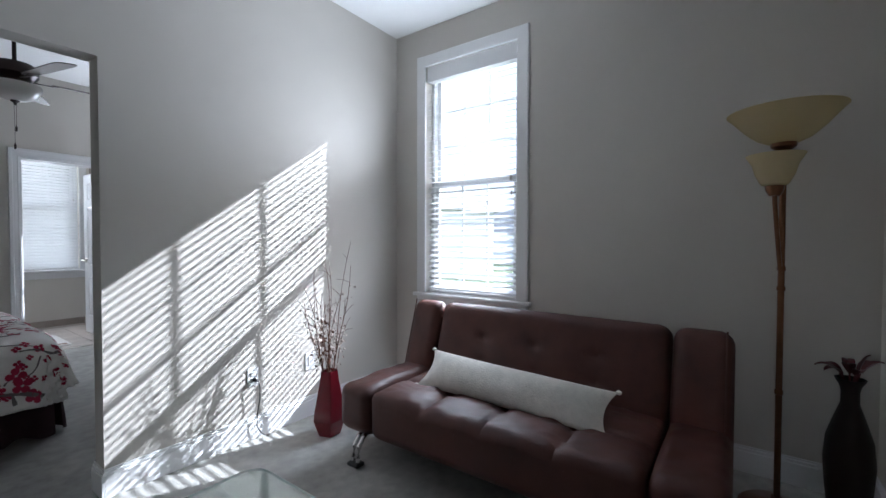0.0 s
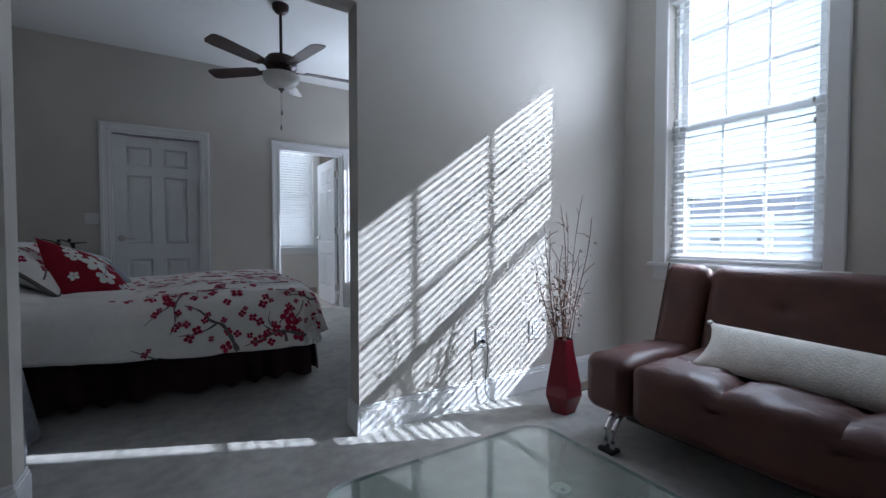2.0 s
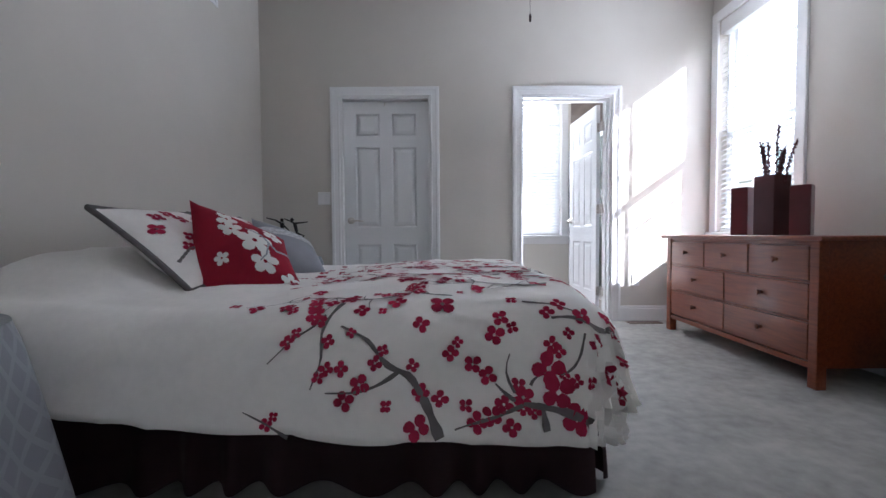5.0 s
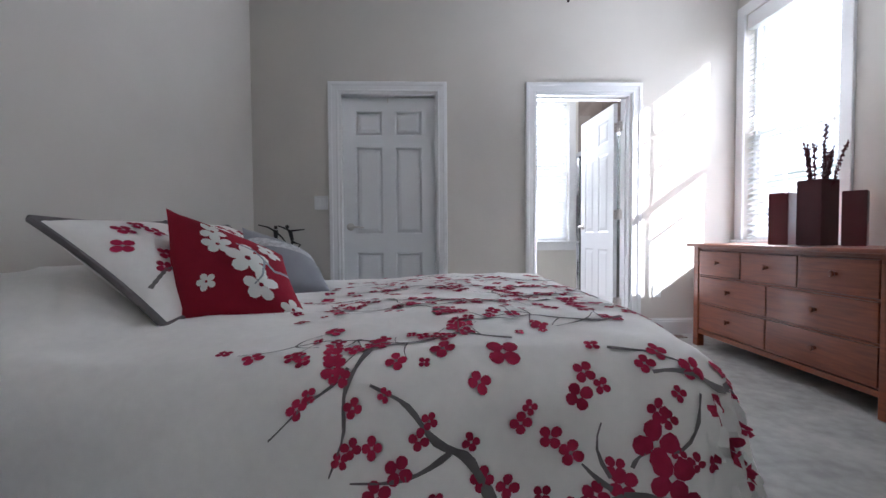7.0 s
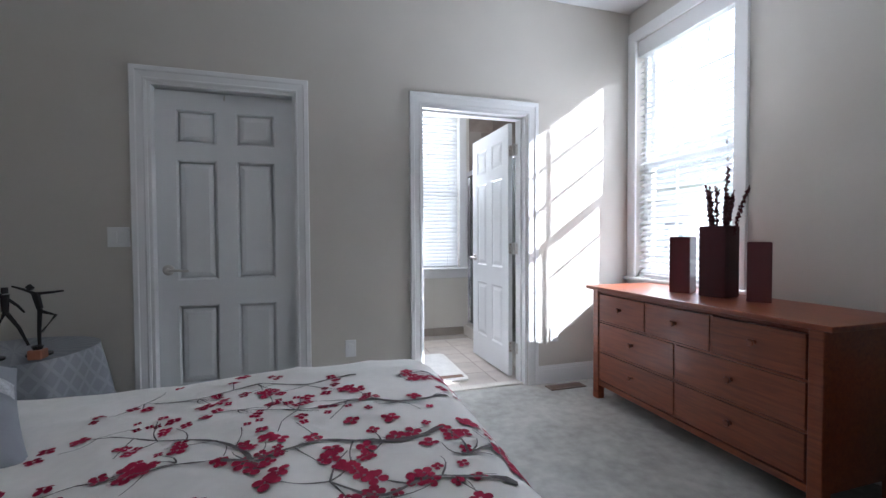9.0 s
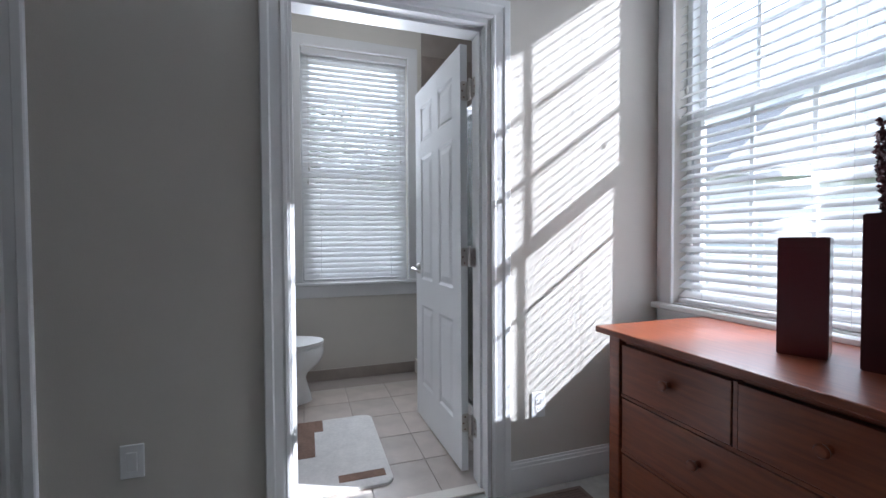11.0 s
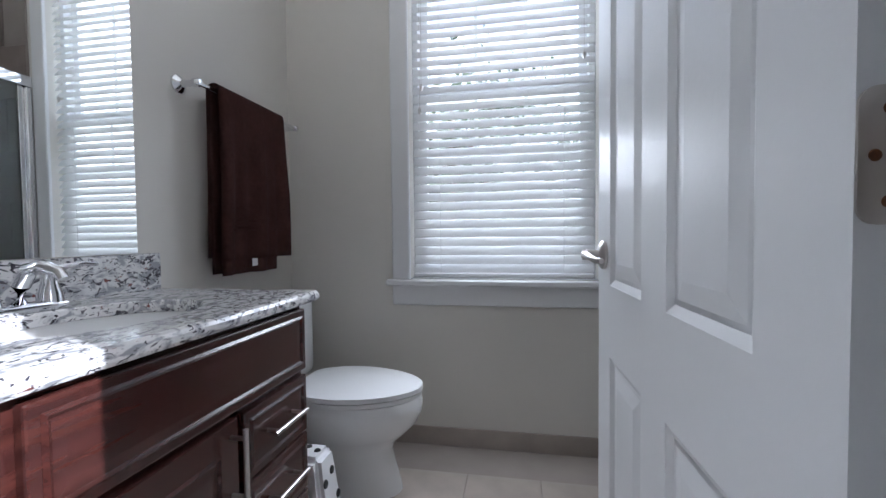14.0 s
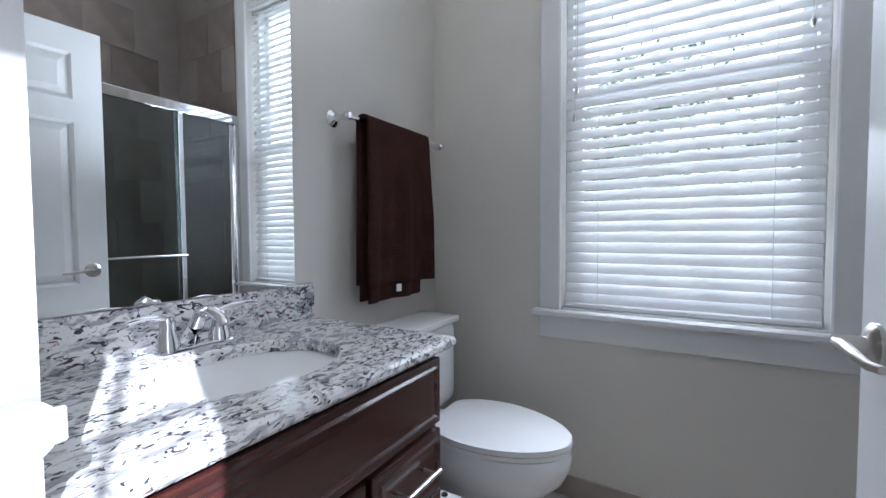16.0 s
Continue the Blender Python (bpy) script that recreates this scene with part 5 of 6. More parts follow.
def sham(label, cs, seed):
    s = thing("pillow_sham", label, "pillow", group="shams on the bed")
    body = part("cover", pillow_mesh(cs, 0.16), DUVET, s, smooth=True)
    at = on_pillow(cs, 0.16, 1)
    rng = random.Random(seed)
    bb, bf = bmesh.new(), []
    ribbon(bb, at, [(-0.9, -0.5), (-0.6, -0.35), (-0.2, -0.4), (0.1, -0.1), (0.4, 0.0), (0.6, 0.35)], 0.05, 0.02)
    ribbon(bb, at, [(0.1, -0.1), (0.0, 0.3), (-0.2, 0.55)], 0.03, 0.01)
    for x, y in ((-0.6, -0.3), (-0.3, -0.45), (-0.4, -0.1), (0.0, -0.2), (0.15, 0.1), (0.3, -0.15), (0.4, 0.15), (0.6, 0.3), (0.5, 0.5), (-0.1, 0.4), (-0.2, 0.6), (0.75, 0.45), (0.3, 0.4), (0.65, -0.1), (-0.75, 0.2), (-0.5, 0.5)):
        blossom(bf, at, x, y, rng.uniform(0.2, 0.3), rng)
    part("branch_print", bb, BRANCH, body, "grey printed branch")
    for one in bf:
        part("blossom_print", one, BLOSSOM, body, "crimson printed blossom")
    bm = bmesh.new()
    for e in range(4):
        a, c = cs[e], cs[(e + 1) % 4]
        mid = (cs[0] + cs[1] + cs[2] + cs[3]) / 4
        pts = [a.lerp(c, i / 10) + (mid - a.lerp(c, i / 10)) * 0.07 * 4 * (i / 10) * (1 - i / 10) for i in range(11)]
        tube(bm, pts, 0.011, 8)
    part("flange", bm, BRANCH, s, "grey border of the sham", True)
    return s


sham("white blossom-print pillow sham with grey border, leaning", [V((-0.62, 3.88, 0.625)), V((-0.60, 4.48, 0.635)), V((-0.98, 4.48, 0.93)), V((-0.965, 3.87, 0.925))], 3)
sham("white blossom-print sham behind the grey cushion", [V((-0.66, 4.50, 0.64)), V((-0.66, 5.04, 0.63)), V((-1.0, 5.04, 0.93)), V((-1.0, 4.5, 0.935))], 4)

red = thing("throw_pillow", "crimson throw pillow with white printed blossoms", "pillow")
rc = [V((-0.67, 3.95, 0.60)), V((-0.27, 4.06, 0.595)), V((-0.46, 4.34, 0.80)), V((-0.765, 4.13, 0.97))]
body = part("cover", pillow_mesh(rc, 0.17), CRIMSON, red, smooth=True)
side = 1 if (rc[1] - rc[0]).cross(rc[3] - rc[0]).y < 0 else -1
at = on_pillow(rc, 0.17, side)
bm, bb = [], bmesh.new()
rng = random.Random(12)
for x, y, s in ((-0.3, 0.3, 0.5), (0.15, 0.05, 0.75), (0.3, -0.5, 0.6), (-0.5, -0.45, 0.3), (-0.35, 0.62, 0.45), (0.75, -0.85, 0.4), (0.6, 0.5, 0.5)):
    blossom(bm, at, x, y, s, rng, 5)
ribbon(bb, at, [(0.9, 0.0), (0.6, -0.1), (0.45, 0.1), (0.3, 0.3), (0.0, 0.4)], 0.07, 0.03)
ribbon(bb, at, [(0.45, 0.1), (0.35, -0.3), (0.2, -0.5)], 0.05, 0.02)
for one in bm:
    part("blossom_print", one, WHITEPRINT, body, "white printed blossom")
part("branch_print", bb, GREYSATIN, body, "grey printed branch")

grey = thing("throw_pillow", "grey satin throw pillow with a silver sequin band", "pillow")
gc = [V((-0.66, 4.46, 0.625)), V((-0.31, 4.57, 0.605)), V((-0.50, 4.86, 0.78)), V((-0.79, 4.74, 0.92))]
body = part("cover", pillow_mesh(gc, 0.16), GREYSATIN, grey, smooth=True)
side = 1 if (gc[1] - gc[0]).cross(gc[3] - gc[0]).y < 0 else -1
bm = bmesh.new()
at = on_pillow(gc, 0.16, side)
rows = [[bm.verts.new(at(-0.96 + 1.92 * i / 24, w)) for w in (0.18, 0.26, 0.34, 0.42, 0.5)] for i in range(25)]
for r0, r1 in zip(rows, rows[1:]):
    for k in range(4):
        bm.faces.new((r0[k], r0[k + 1], r1[k + 1], r1[k]))
part("sequin_band", bm, SILVER, body, "band of silver sequins", True)


# ---- bedroom: night tables ----
def night_table(label, x, y, top, r):
    t = thing("night_table", "round bedside table hidden under a long cloth", "table", x, y, 0, group="night tables")
    bm = bmesh.new()
    lathe(bm, [(0, top - 0.03), (r - 0.01, top - 0.03), (r, top - 0.02), (r, top - 0.008), (0, top - 0.008)], 40)
    part("tabletop", bm, DARKWOOD, t, "", True)
    bm = bmesh.new()
    lathe(bm, [(0, 0.03), (0.03, 0.03), (0.025, top - 0.03), (0, top - 0.03)], 16)
    part("column", bm, DARKWOOD, t, "", True)
    bm = bmesh.new()
    lathe(bm, [(0, 0), (0.17, 0), (0.17, 0.02), (0.04, 0.04), (0, 0.04)], 24)
    part("foot", bm, DARKWOOD, t, "", True)
    c = thing("tablecloth", label, "tablecloth", x, y, 0, group="grey tablecloths")
    bm = bmesh.new()
    n, rings = 120, []
    rng = random.Random(label)
    ph = [rng.uniform(0, 6.28) for _ in range(4)]
    for j in range(22):
        ring = []
        for k in range(n):
            a = 2 * math.pi * k / n
            if j < 6:
                rr, z = (r + 0.004) * (j + 0.6) / 5.6, top + 0.003 * math.sin(3 * a + ph[0]) * j / 6
            else:
                h = (j - 5) / 16
                fold = 0.5 * math.sin(8 * a + ph[1]) + 0.3 * math.sin(13 * a + ph[2] + h) + 0.3 * math.sin(5 * a + ph[3])
                rr = r + 0.006 + 0.055 * h ** 0.8 + 0.07 * fold * h ** 0.8
                z = top - 0.012 - (top - 0.022) * h + 0.008 * fold * (1 - h)
            ring.append(bm.verts.new((rr * math.cos(a), rr * math.sin(a), z)))
        rings.append(ring)
    mid = bm.verts.new((0, 0, top))
    for k in range(n):
        bm.faces.new((mid, rings[0][k], rings[0][(k + 1) % n]))
    for r0, r1 in zip(rings, rings[1:]):
        for k in range(n):
            bm.faces.new((r0[k], r0[(k + 1) % n], r1[(k + 1) % n], r1[k]))
    part("cloth", bm, CLOTH, c, smooth=True)
    return t


night_table("grey satin floor-length tablecloth on the round night table", -0.90, 3.20, 0.635, 0.24)
night_table("grey satin tablecloth on the night table beside the bed", -1.0, 5.72, 0.645, 0.30)


def figure(x, y, z, turn, limbs, label):
    f = thing("figurine", label, "statue", x, y, z, turn, group="dancer figurines")
    bm = bmesh.new()
    lathe(bm, [(0, 0), (0.045, 0), (0.045, 0.008), (0, 0.01)], 20)
    for pts, r0, r1 in limbs:
        tube(bm, pts, r0, 8, taper=r1)
    part("figure", bm, IRON, f, "", True)
    return f


figure(-0.98, 5.55, 0.648, 10, [([(0, 0, 0.01), (0.02, 0, 0.12), (0.05, 0, 0.2)], 0.006, 0.009), ([(0.12, 0, 0.05), (0.09, 0, 0.13), (0.05, 0, 0.2)], 0.005, 0.009), ([(0.05, 0, 0.2), (0.05, 0, 0.27)], 0.012, 0.016), ([(0.05, 0, 0.275), (0.05, 0, 0.30)], 0.012, 0.011),
                              ([(0.05, 0, 0.26), (0.0, 0, 0.29), (-0.06, 0, 0.305)], 0.007, 0.004), ([(0.05, 0, 0.26), (0.09, 0, 0.22), (0.11, 0, 0.19)], 0.007, 0.004)], "black metal figurine with spread legs and raised arm")
figure(-0.84, 5.60, 0.648, 0, [([(0, 0, 0.01), (0.0, 0, 0.11), (0.005, 0, 0.2)], 0.006, 0.009), ([(0.005, 0, 0.19), (0.06, 0, 0.17), (0.01, 0, 0.10)], 0.009, 0.005), ([(0.005, 0, 0.2), (-0.01, 0, 0.27)], 0.012, 0.015), ([(-0.02, 0, 0.285), (-0.035, 0, 0.30)], 0.011, 0.012),
                             ([(-0.01, 0, 0.265), (0.05, 0, 0.27), (0.09, 0, 0.275)], 0.007, 0.004), ([(-0.01, 0, 0.265), (-0.05, 0, 0.285), (-0.09, 0, 0.30)], 0.007, 0.004)], "black metal figurine balancing on one leg")
holder = thing("candle_holder", "small copper block candle holder on the night table", "candle holder", -0.81, 5.53, 0.648)
part("block", boxes((-0.025, 0.025, -0.025, 0.025, 0, 0.04), bevel=0.004), COPPER, holder)
part("cup", lathe(bmesh.new(), [(0, 0.04), (0.016, 0.04), (0.02, 0.055), (0.016, 0.055), (0, 0.045)], 16), IRON, holder)
wire = thing("wire_ornament", "thin black bent wire ornament on the tablecloth", "ornament", -0.95, 3.15, 0.64)
part("wire", tube(bmesh.new(), [(-0.08, 0, 0.004), (-0.03, 0.01, 0.02), (0.02, 0, 0.03), (0.06, -0.01, 0.022), (0.075, 0, 0.004)], 0.004, 6), IRON, wire)


# ---- bedroom: dresser and its vases ----
def knob(parent, x, y, z, mat):
    bm = bmesh.new()
    lathe(bm, [(0, 0), (0.011, 0), (0.008, 0.006), (0.007, 0.012), (0.015, 0.02), (0.017, 0.026), (0.013, 0.032), (0, 0.034)], 16)
    bmesh.ops.transform(bm, matrix=Matrix.Translation((x, y, z)) @ Matrix.Rotation(-math.pi / 2, 4, "Y"), verts=bm.verts)
    return part("knob", bm, mat, parent, "turned wooden knob", True)


def dresser():
    x0, x1, y0, y1, h = 2.20, 2.72, 4.52, 5.945, 0.80
    d = thing("dresser", "cherry wood dresser with seven drawers under the window", "dresser", 0, 0, 0)
    part("top", boxes((x0 - 0.03, x1 + 0.02, y0 - 0.045, y1 + 0.045, h - 0.024, h), bevel=0.004, seg=2), CHERRY, d)
    for y in (y0, y1 - 0.055):
        for x in (x0, x1 - 0.055):
            part("leg", boxes((x, x + 0.055, y, y + 0.055, 0, h - 0.024), bevel=0.003), CHERRY, d)
    for y in (y0 + 0.012, y1 - 0.032):
        part("side_panel", boxes((x0 + 0.055, x1 - 0.055, y, y + 0.02, 0.11, h - 0.024)), CHERRY, d)
    part("carcass", boxes((x0 + 0.03, x1 - 0.01, y0 + 0.034, y1 - 0.034, 0.115, h - 0.026)), CHERRY, d)
    fy0, fy1 = y0 + 0.055, y1 - 0.055
    za, zb, zc, zd = 0.135, 0.345, 0.555, 0.755
    rails = [(x0 + 0.008, x0 + 0.04, fy0, fy1, zd + 0.003, h - 0.024), (x0 + 0.008, x0 + 0.04, fy0, fy1, zc - 0.006, zc + 0.006), (x0 + 0.008, x0 + 0.04, fy0, fy1, zb - 0.006, zb + 0.006), (x0 + 0.008, x0 + 0.04, fy0, fy1, 0.10, za - 0.003)]
    for s in rails:
        part("rail", boxes(s, bevel=0.001), CHERRY, d)
    w = fy1 - fy0
    for z0, z1, n in ((zc, zd, 3), (zb, zc, 2), (za, zb, 2)):
        for k in range(n):
            a, b = fy0 + w * k / n, fy0 + w * (k + 1) / n
            if k:
                part("divider", boxes((x0 + 0.008, x0 + 0.04, a - 0.006, a + 0.006, z0 + 0.006, z1 - 0.006)), CHERRY, d)
            dr = part("drawer", boxes((x0 + 0.004, x0 + 0.045, a + 0.0095, b - 0.0095, z0 + 0.009, z1 - 0.009), bevel=0.0015), CHERRY, d)
            knob(dr, x0 + 0.004, (a + b) / 2, (z0 + z1) / 2 + 0.01, CHERRY)
    return d


dresser()


def square_vase(label, x, y, w, h, turn, mat, twigs=0):
    v = thing("square_vase", label, "vase", x, y, 0.80, turn, group="square vases on the dresser")
    bm = bmesh.new()
    o, i = w / 2, w / 2 - 0.008
    lathe(bm, [(o * 1.414, 0), (o * 1.414, h), (i * 1.414, h), (i * 1.414, 0.02), (0, 0.02)], 4, turn=math.pi / 4)
    bmesh.ops.bevel(bm, geom=[e for e in bm.edges if max(abs(q.co.x) for q in e.verts) > i + 0.004], offset=0.003, segments=2, affect="EDGES")
    part("body", bm, mat, v)
    rng = random.Random(31)
    for k in range(twigs):
        a = rng.uniform(0, 6.28)
        lean = 0.05 if k else 0.13
        if k == 0:
            a = -1.4
        top = h + (rng.uniform(0.16, 0.24) if k not in (0, 1) else (0.22, 0.32)[k])
        pts = [V((math.cos(a) * (0.015 + lean * (i / 6) ** 1.5) + 0.006 * math.sin(i * 2 + k), math.sin(a) * (0.015 + lean * (i / 6) ** 1.5), 0.05 + (top - 0.05) * i / 6)) for i in range(7)]
        bm = bmesh.new()
        tube(bm, pts, 0.0045, 5, taper=0.003)
        for s in range(85):
            f = rng.uniform(3.0, 5.99)
            p = pts[int(f)].lerp(pts[int(f) + 1], f % 1) + V((rng.uniform(-1, 1), rng.uniform(-1, 1), rng.uniform(-1, 1))) * 0.009
            r = rng.uniform(0.005, 0.0095)
            q = [bm.verts.new(p + V(c) * r) for c in ((1, 0, 0), (0, 1, 0), (-1, 0, 0), (0, -1, 0), (0, 0, 1), (0, 0, -1))]
            for m_ in range(4):
                bm.faces.new((q[m_], q[(m_ + 1) % 4], q[4])), bm.faces.new((q[(m_ + 1) % 4], q[m_], q[5]))
        part("berry_twig", bm, BERRY, v, "dark red berry twig")
    return v


square_vase("burgundy lacquered square vase, empty", 2.49, 5.455, 0.115, 0.345, 25, DARKRED)
square_vase("tall dark plum square vase with berry twigs", 2.53, 5.245, 0.145, 0.405, 12, PLUM, 13)
square_vase("small burgundy square vase near the window edge", 2.55, 5.03, 0.105, 0.315, 38, DARKRED)


def dark_chest():
    x0, x1, y0, y1, h = 2.32, 2.72, 3.74, 4.30, 0.62
    c = thing("small_chest", "dark espresso wooden chest of drawers by the wall", "chest")
    part("carcass", boxes((x0 + 0.02, x1, y0, y1, 0.04, h - 0.025), bevel=0.003), DARKWOOD, c)
    part("top", boxes((x0 - 0.01, x1 + 0.005, y0 - 0.015, y1 + 0.015, h - 0.025, h), bevel=0.004), DARKWOOD, c)
    part("plinth", boxes((x0 + 0.05, x1, y0 + 0.02, y1 - 0.02, 0, 0.04)), DARKWOOD, c)
    for k in range(3):
        z0 = 0.06 + k * 0.178
        dr = part("drawer", boxes((x0, x0 + 0.02, y0 + 0.01, y1 - 0.01, z0, z0 + 0.168), bevel=0.003), DARKWOOD, c)
        knob(dr, x0, (y0 + y1) / 2, z0 + 0.09, DARKWOOD)
    return c


dark_chest()


# ---- bedroom: ceiling fan ----
def ceiling_fan():
    f = thing("ceiling_fan", "dark bronze five-blade ceiling fan with opal light", "ceiling fan", 0.735, 4.57, -0.035)
    part("canopy", lathe(bmesh.new(), [(0, H + 0.035), (0.07, H + 0.035), (0.068, H), (0.045, H - 0.03), (0.014, H - 0.04), (0, H - 0.04)], 28), DARKFAN, f, "", True)
    part("downrod", tube(bmesh.new(), [(0, 0, H - 0.03), (0, 0, 2.57)], 0.0125, 12), DARKFAN, f, "", True)
    part("motor", lathe(bmesh.new(), [(0, 2.585), (0.03, 2.585), (0.045, 2.57), (0.11, 2.56), (0.132, 2.53), (0.132, 2.48), (0.11, 2.455), (0.075, 2.44), (0.07, 2.415), (0.09, 2.41), (0.09, 2.395), (0, 2.395)], 36), DARKFAN, f, "", True)
    globe = part("light_bowl", lathe(bmesh.new(), [(0.15, 2.41), (0.152, 2.40), (0.145, 2.365), (0.12, 2.33), (0.08, 2.306), (0.03, 2.295), (0, 2.294)], 40), OPAL, f, "white opal glass light bowl, unlit", True)
    part("finial", lathe(bmesh.new(), [(0, 2.296), (0.028, 2.294), (0.024, 2.284), (0.01, 2.276), (0.008, 2.262), (0, 2.258)], 18), DARKFAN, globe, "", True)
    a0 = math.atan2(5.0 - 4.57, 0.23 - 0.735)
    for k in range(5):
        a = a0 + k * 2 * math.pi / 5
        iron = part("blade_iron", boxes((0.10, 0.21, -0.018, 0.018, -0.006, 0.002), (0.19, 0.24, -0.045, 0.045, 0.0, 0.004), bevel=0.002), DARKFAN, f)
        iron.matrix_basis = pose(0, 0, 2.452, 0, 0, math.degrees(a)) @ pose(0, 0, 0, 12)
        bm = bmesh.new()
        pts = [(0.20, -0.05), (0.30, -0.062), (0.60, -0.07), (0.655, -0.062), (0.672, -0.035), (0.672, 0.035), (0.655, 0.062), (0.60, 0.07), (0.30, 0.062), (0.20, 0.05)]
        prism(bm, pts, 0.004, 0.010)
        part("blade", bm, BLADE, f).matrix_basis = pose(0, 0, 2.452, 0, 0, math.degrees(a)) @ pose(0, 0, 0, 12)
    for dx, zb in ((0.02, 2.09), (-0.02, 1.96)):
        bm = bmesh.new()
        tube(bm, [(dx, 0.1 * (1 if dx > 0 else -1) * 0.2, 2.40), (dx * 0.3, 0, 2.25), (dx * 0.2, 0, zb + 0.02)], 0.0012, 4)
        lathe(bm, [(0, zb - 0.025), (0.006, zb - 0.02), (0.007, zb + 0.005), (0.003, zb + 0.02), (0, zb + 0.02)], 10, dx * 0.2, 0)
        part("pull_chain", bm, DARKFAN, f)
    return f


ceiling_fan()


# ---- bathroom ----
CT = 0.85


def vanity():
    x0, x1, y0, y1 = BX, 0.955, F1 + 0.005, 7.265
    v = thing("vanity_cabinet", "espresso wood bathroom vanity with door and drawers", "cabinet")
    part("carcass", boxes((x0, x1 - 0.02, y0, y1 - 0.001, 0.10, CT - 0.032)), DARKWOOD, v)
    part("toe_kick", boxes((x0, x1 - 0.08, y0, y1 - 0.01, 0, 0.10)), DARKWOOD, v)
    part("face_frame", boxes((x1 - 0.02, x1, y0, y1, 0.10, 0.135), (x1 - 0.02, x1, y0, y1, CT - 0.06, CT - 0.032), (x1 - 0.02, x1, y0, y0 + 0.135, 0.135, CT - 0.06), (x1 - 0.02, x1, y1 - 0.012, y1, 0.135, CT - 0.06), (x1 - 0.02, x1, y1 - 0.30, y1 - 0.275, 0.135, 0.625), (x1 - 0.02, x1, y0 + 0.135, y1 - 0.012, 0.615, 0.64)), DARKWOOD, v)

    def front(name, a, b, z0, z1, panel):
        bm = boxes((x1, x1 + 0.019, a, b, z0, z1), bevel=0.004, seg=2)
        o = part(name, bm, DARKWOOD, v)
        w = 0.055 if panel else 0.018
        bm = bmesh.new()
        rings = []
        for inset, x in ((w, x1 + 0.0195), (w + 0.006, x1 + 0.0235), (w + 0.012, x1 + 0.0195), (w + 0.03, x1 + 0.0205)):
            rings.append([bm.verts.new((x, yy, zz)) for yy, zz in ((a + inset, z0 + inset), (b - inset, z0 + inset), (b - inset, z1 - inset), (a + inset, z1 - inset))])
        for r0, r1 in zip(rings, rings[1:]):
            for k in range(4):
                bm.faces.new((r0[k], r0[(k + 1) % 4], r1[(k + 1) % 4], r1[k]))
        bm.faces.new(rings[-1])
        part("moulding", bm, DARKWOOD, o)
        return o

    def pull(o, p, q):
        bm = bmesh.new()
        d = (V(q) - V(p)).normalized()
        tube(bm, [V(p) + V((0.035, 0, 0)) - d * 0.02, V(q) + V((0.035, 0, 0)) + d * 0.02], 0.006, 10)
        for e in (p, q):
            tube(bm, [e, V(e) + V((0.035, 0, 0))], 0.005, 8)
        part("pull", bm, NICKEL, o, "brushed steel bar pull", True)

    front("false_front", y0 + 0.12, y1 - 0.004, 0.633, CT - 0.045, False)
    o = front("cabinet_door", y0 + 0.12, y1 - 0.298, 0.125, 0.618, True)
    pull(o, (x1 + 0.019, y1 - 0.322, 0.46), (x1 + 0.019, y1 - 0.322, 0.585))
    for k in range(3):
        z0 = 0.125 + k * 0.166
        o = front("drawer", y1 - 0.278, y1 - 0.004, z0, z0 + 0.160, False)
        pull(o, (x1 + 0.019, y1 - 0.195, z0 + 0.085), (x1 + 0.019, y1 - 0.085, z0 + 0.085))
    return v


vanity()

top = thing("granite_countertop", "speckled white and grey granite vanity top with sink", "countertop")
CX, CY, RXX, RYY = 0.715, 6.885, 0.165, 0.215
bm = bmesh.new()
X0, X1, Y0, Y1 = BX, 0.99, F1 + 0.003, 7.318
N = 64
hole = [(CX + RXX * math.cos(2 * math.pi * k / N), CY + RYY * math.sin(2 * math.pi * k / N)) for k in range(N)]


def rim_point(k):
    a = 2 * math.pi * k / N
    dx, dy = math.cos(a), math.sin(a)
    s = min(((X1 if dx > 0 else X0) - CX) / dx if abs(dx) > 1e-6 else 9, ((Y1 if dy > 0 else Y0) - CY) / dy if abs(dy) > 1e-6 else 9)
    return CX + dx * s, CY + dy * s


rim = [rim_point(k) for k in range(N)]
for cx, cy in ((X1, Y1), (X0, Y1), (X0, Y0), (X1, Y0)):
    a = math.atan2(cy - CY, cx - CX) % (2 * math.pi)
    k = round(a / (2 * math.pi) * N) % N
    rim[k] = (cx, cy)
rows = []
for pts, z in ((hole, CT - 0.03), (hole, CT - 0.004), ([(CX + (x - CX) * 1.018, CY + (y - CY) * 1.018) for x, y in hole], CT), ([(min(X1 - 0.012, x) if x > CX else x, min(Y1 - 0.012, y)) for x, y in rim], CT), ([(min(X1 - 0.004, x) if x > CX else x, min(Y1 - 0.004, y)) for x, y in rim], CT - 0.0035), (rim, CT - 0.011), (rim, CT - 0.022), ([(min(X1 - 0.006, x) if x > CX else x, min(Y1 - 0.006, y)) for x, y in rim], CT - 0.03), (hole, CT - 0.03)):
    rows.append([bm.verts.new((x, y, z)) for x, y in pts])
for r0, r1 in zip(rows, rows[1:]):
    for k in range(N):
        bm.faces.new((r0[k], r0[(k + 1) % N], r1[(k + 1) % N], r1[k]))
slab = part("granite_slab", bm, GRANITE, top)
part("backsplash", boxes((BX, BX + 0.021, Y0, Y1 - 0.005, CT, CT + 0.112), bevel=0.002), GRANITE, top)
bm = bmesh.new()
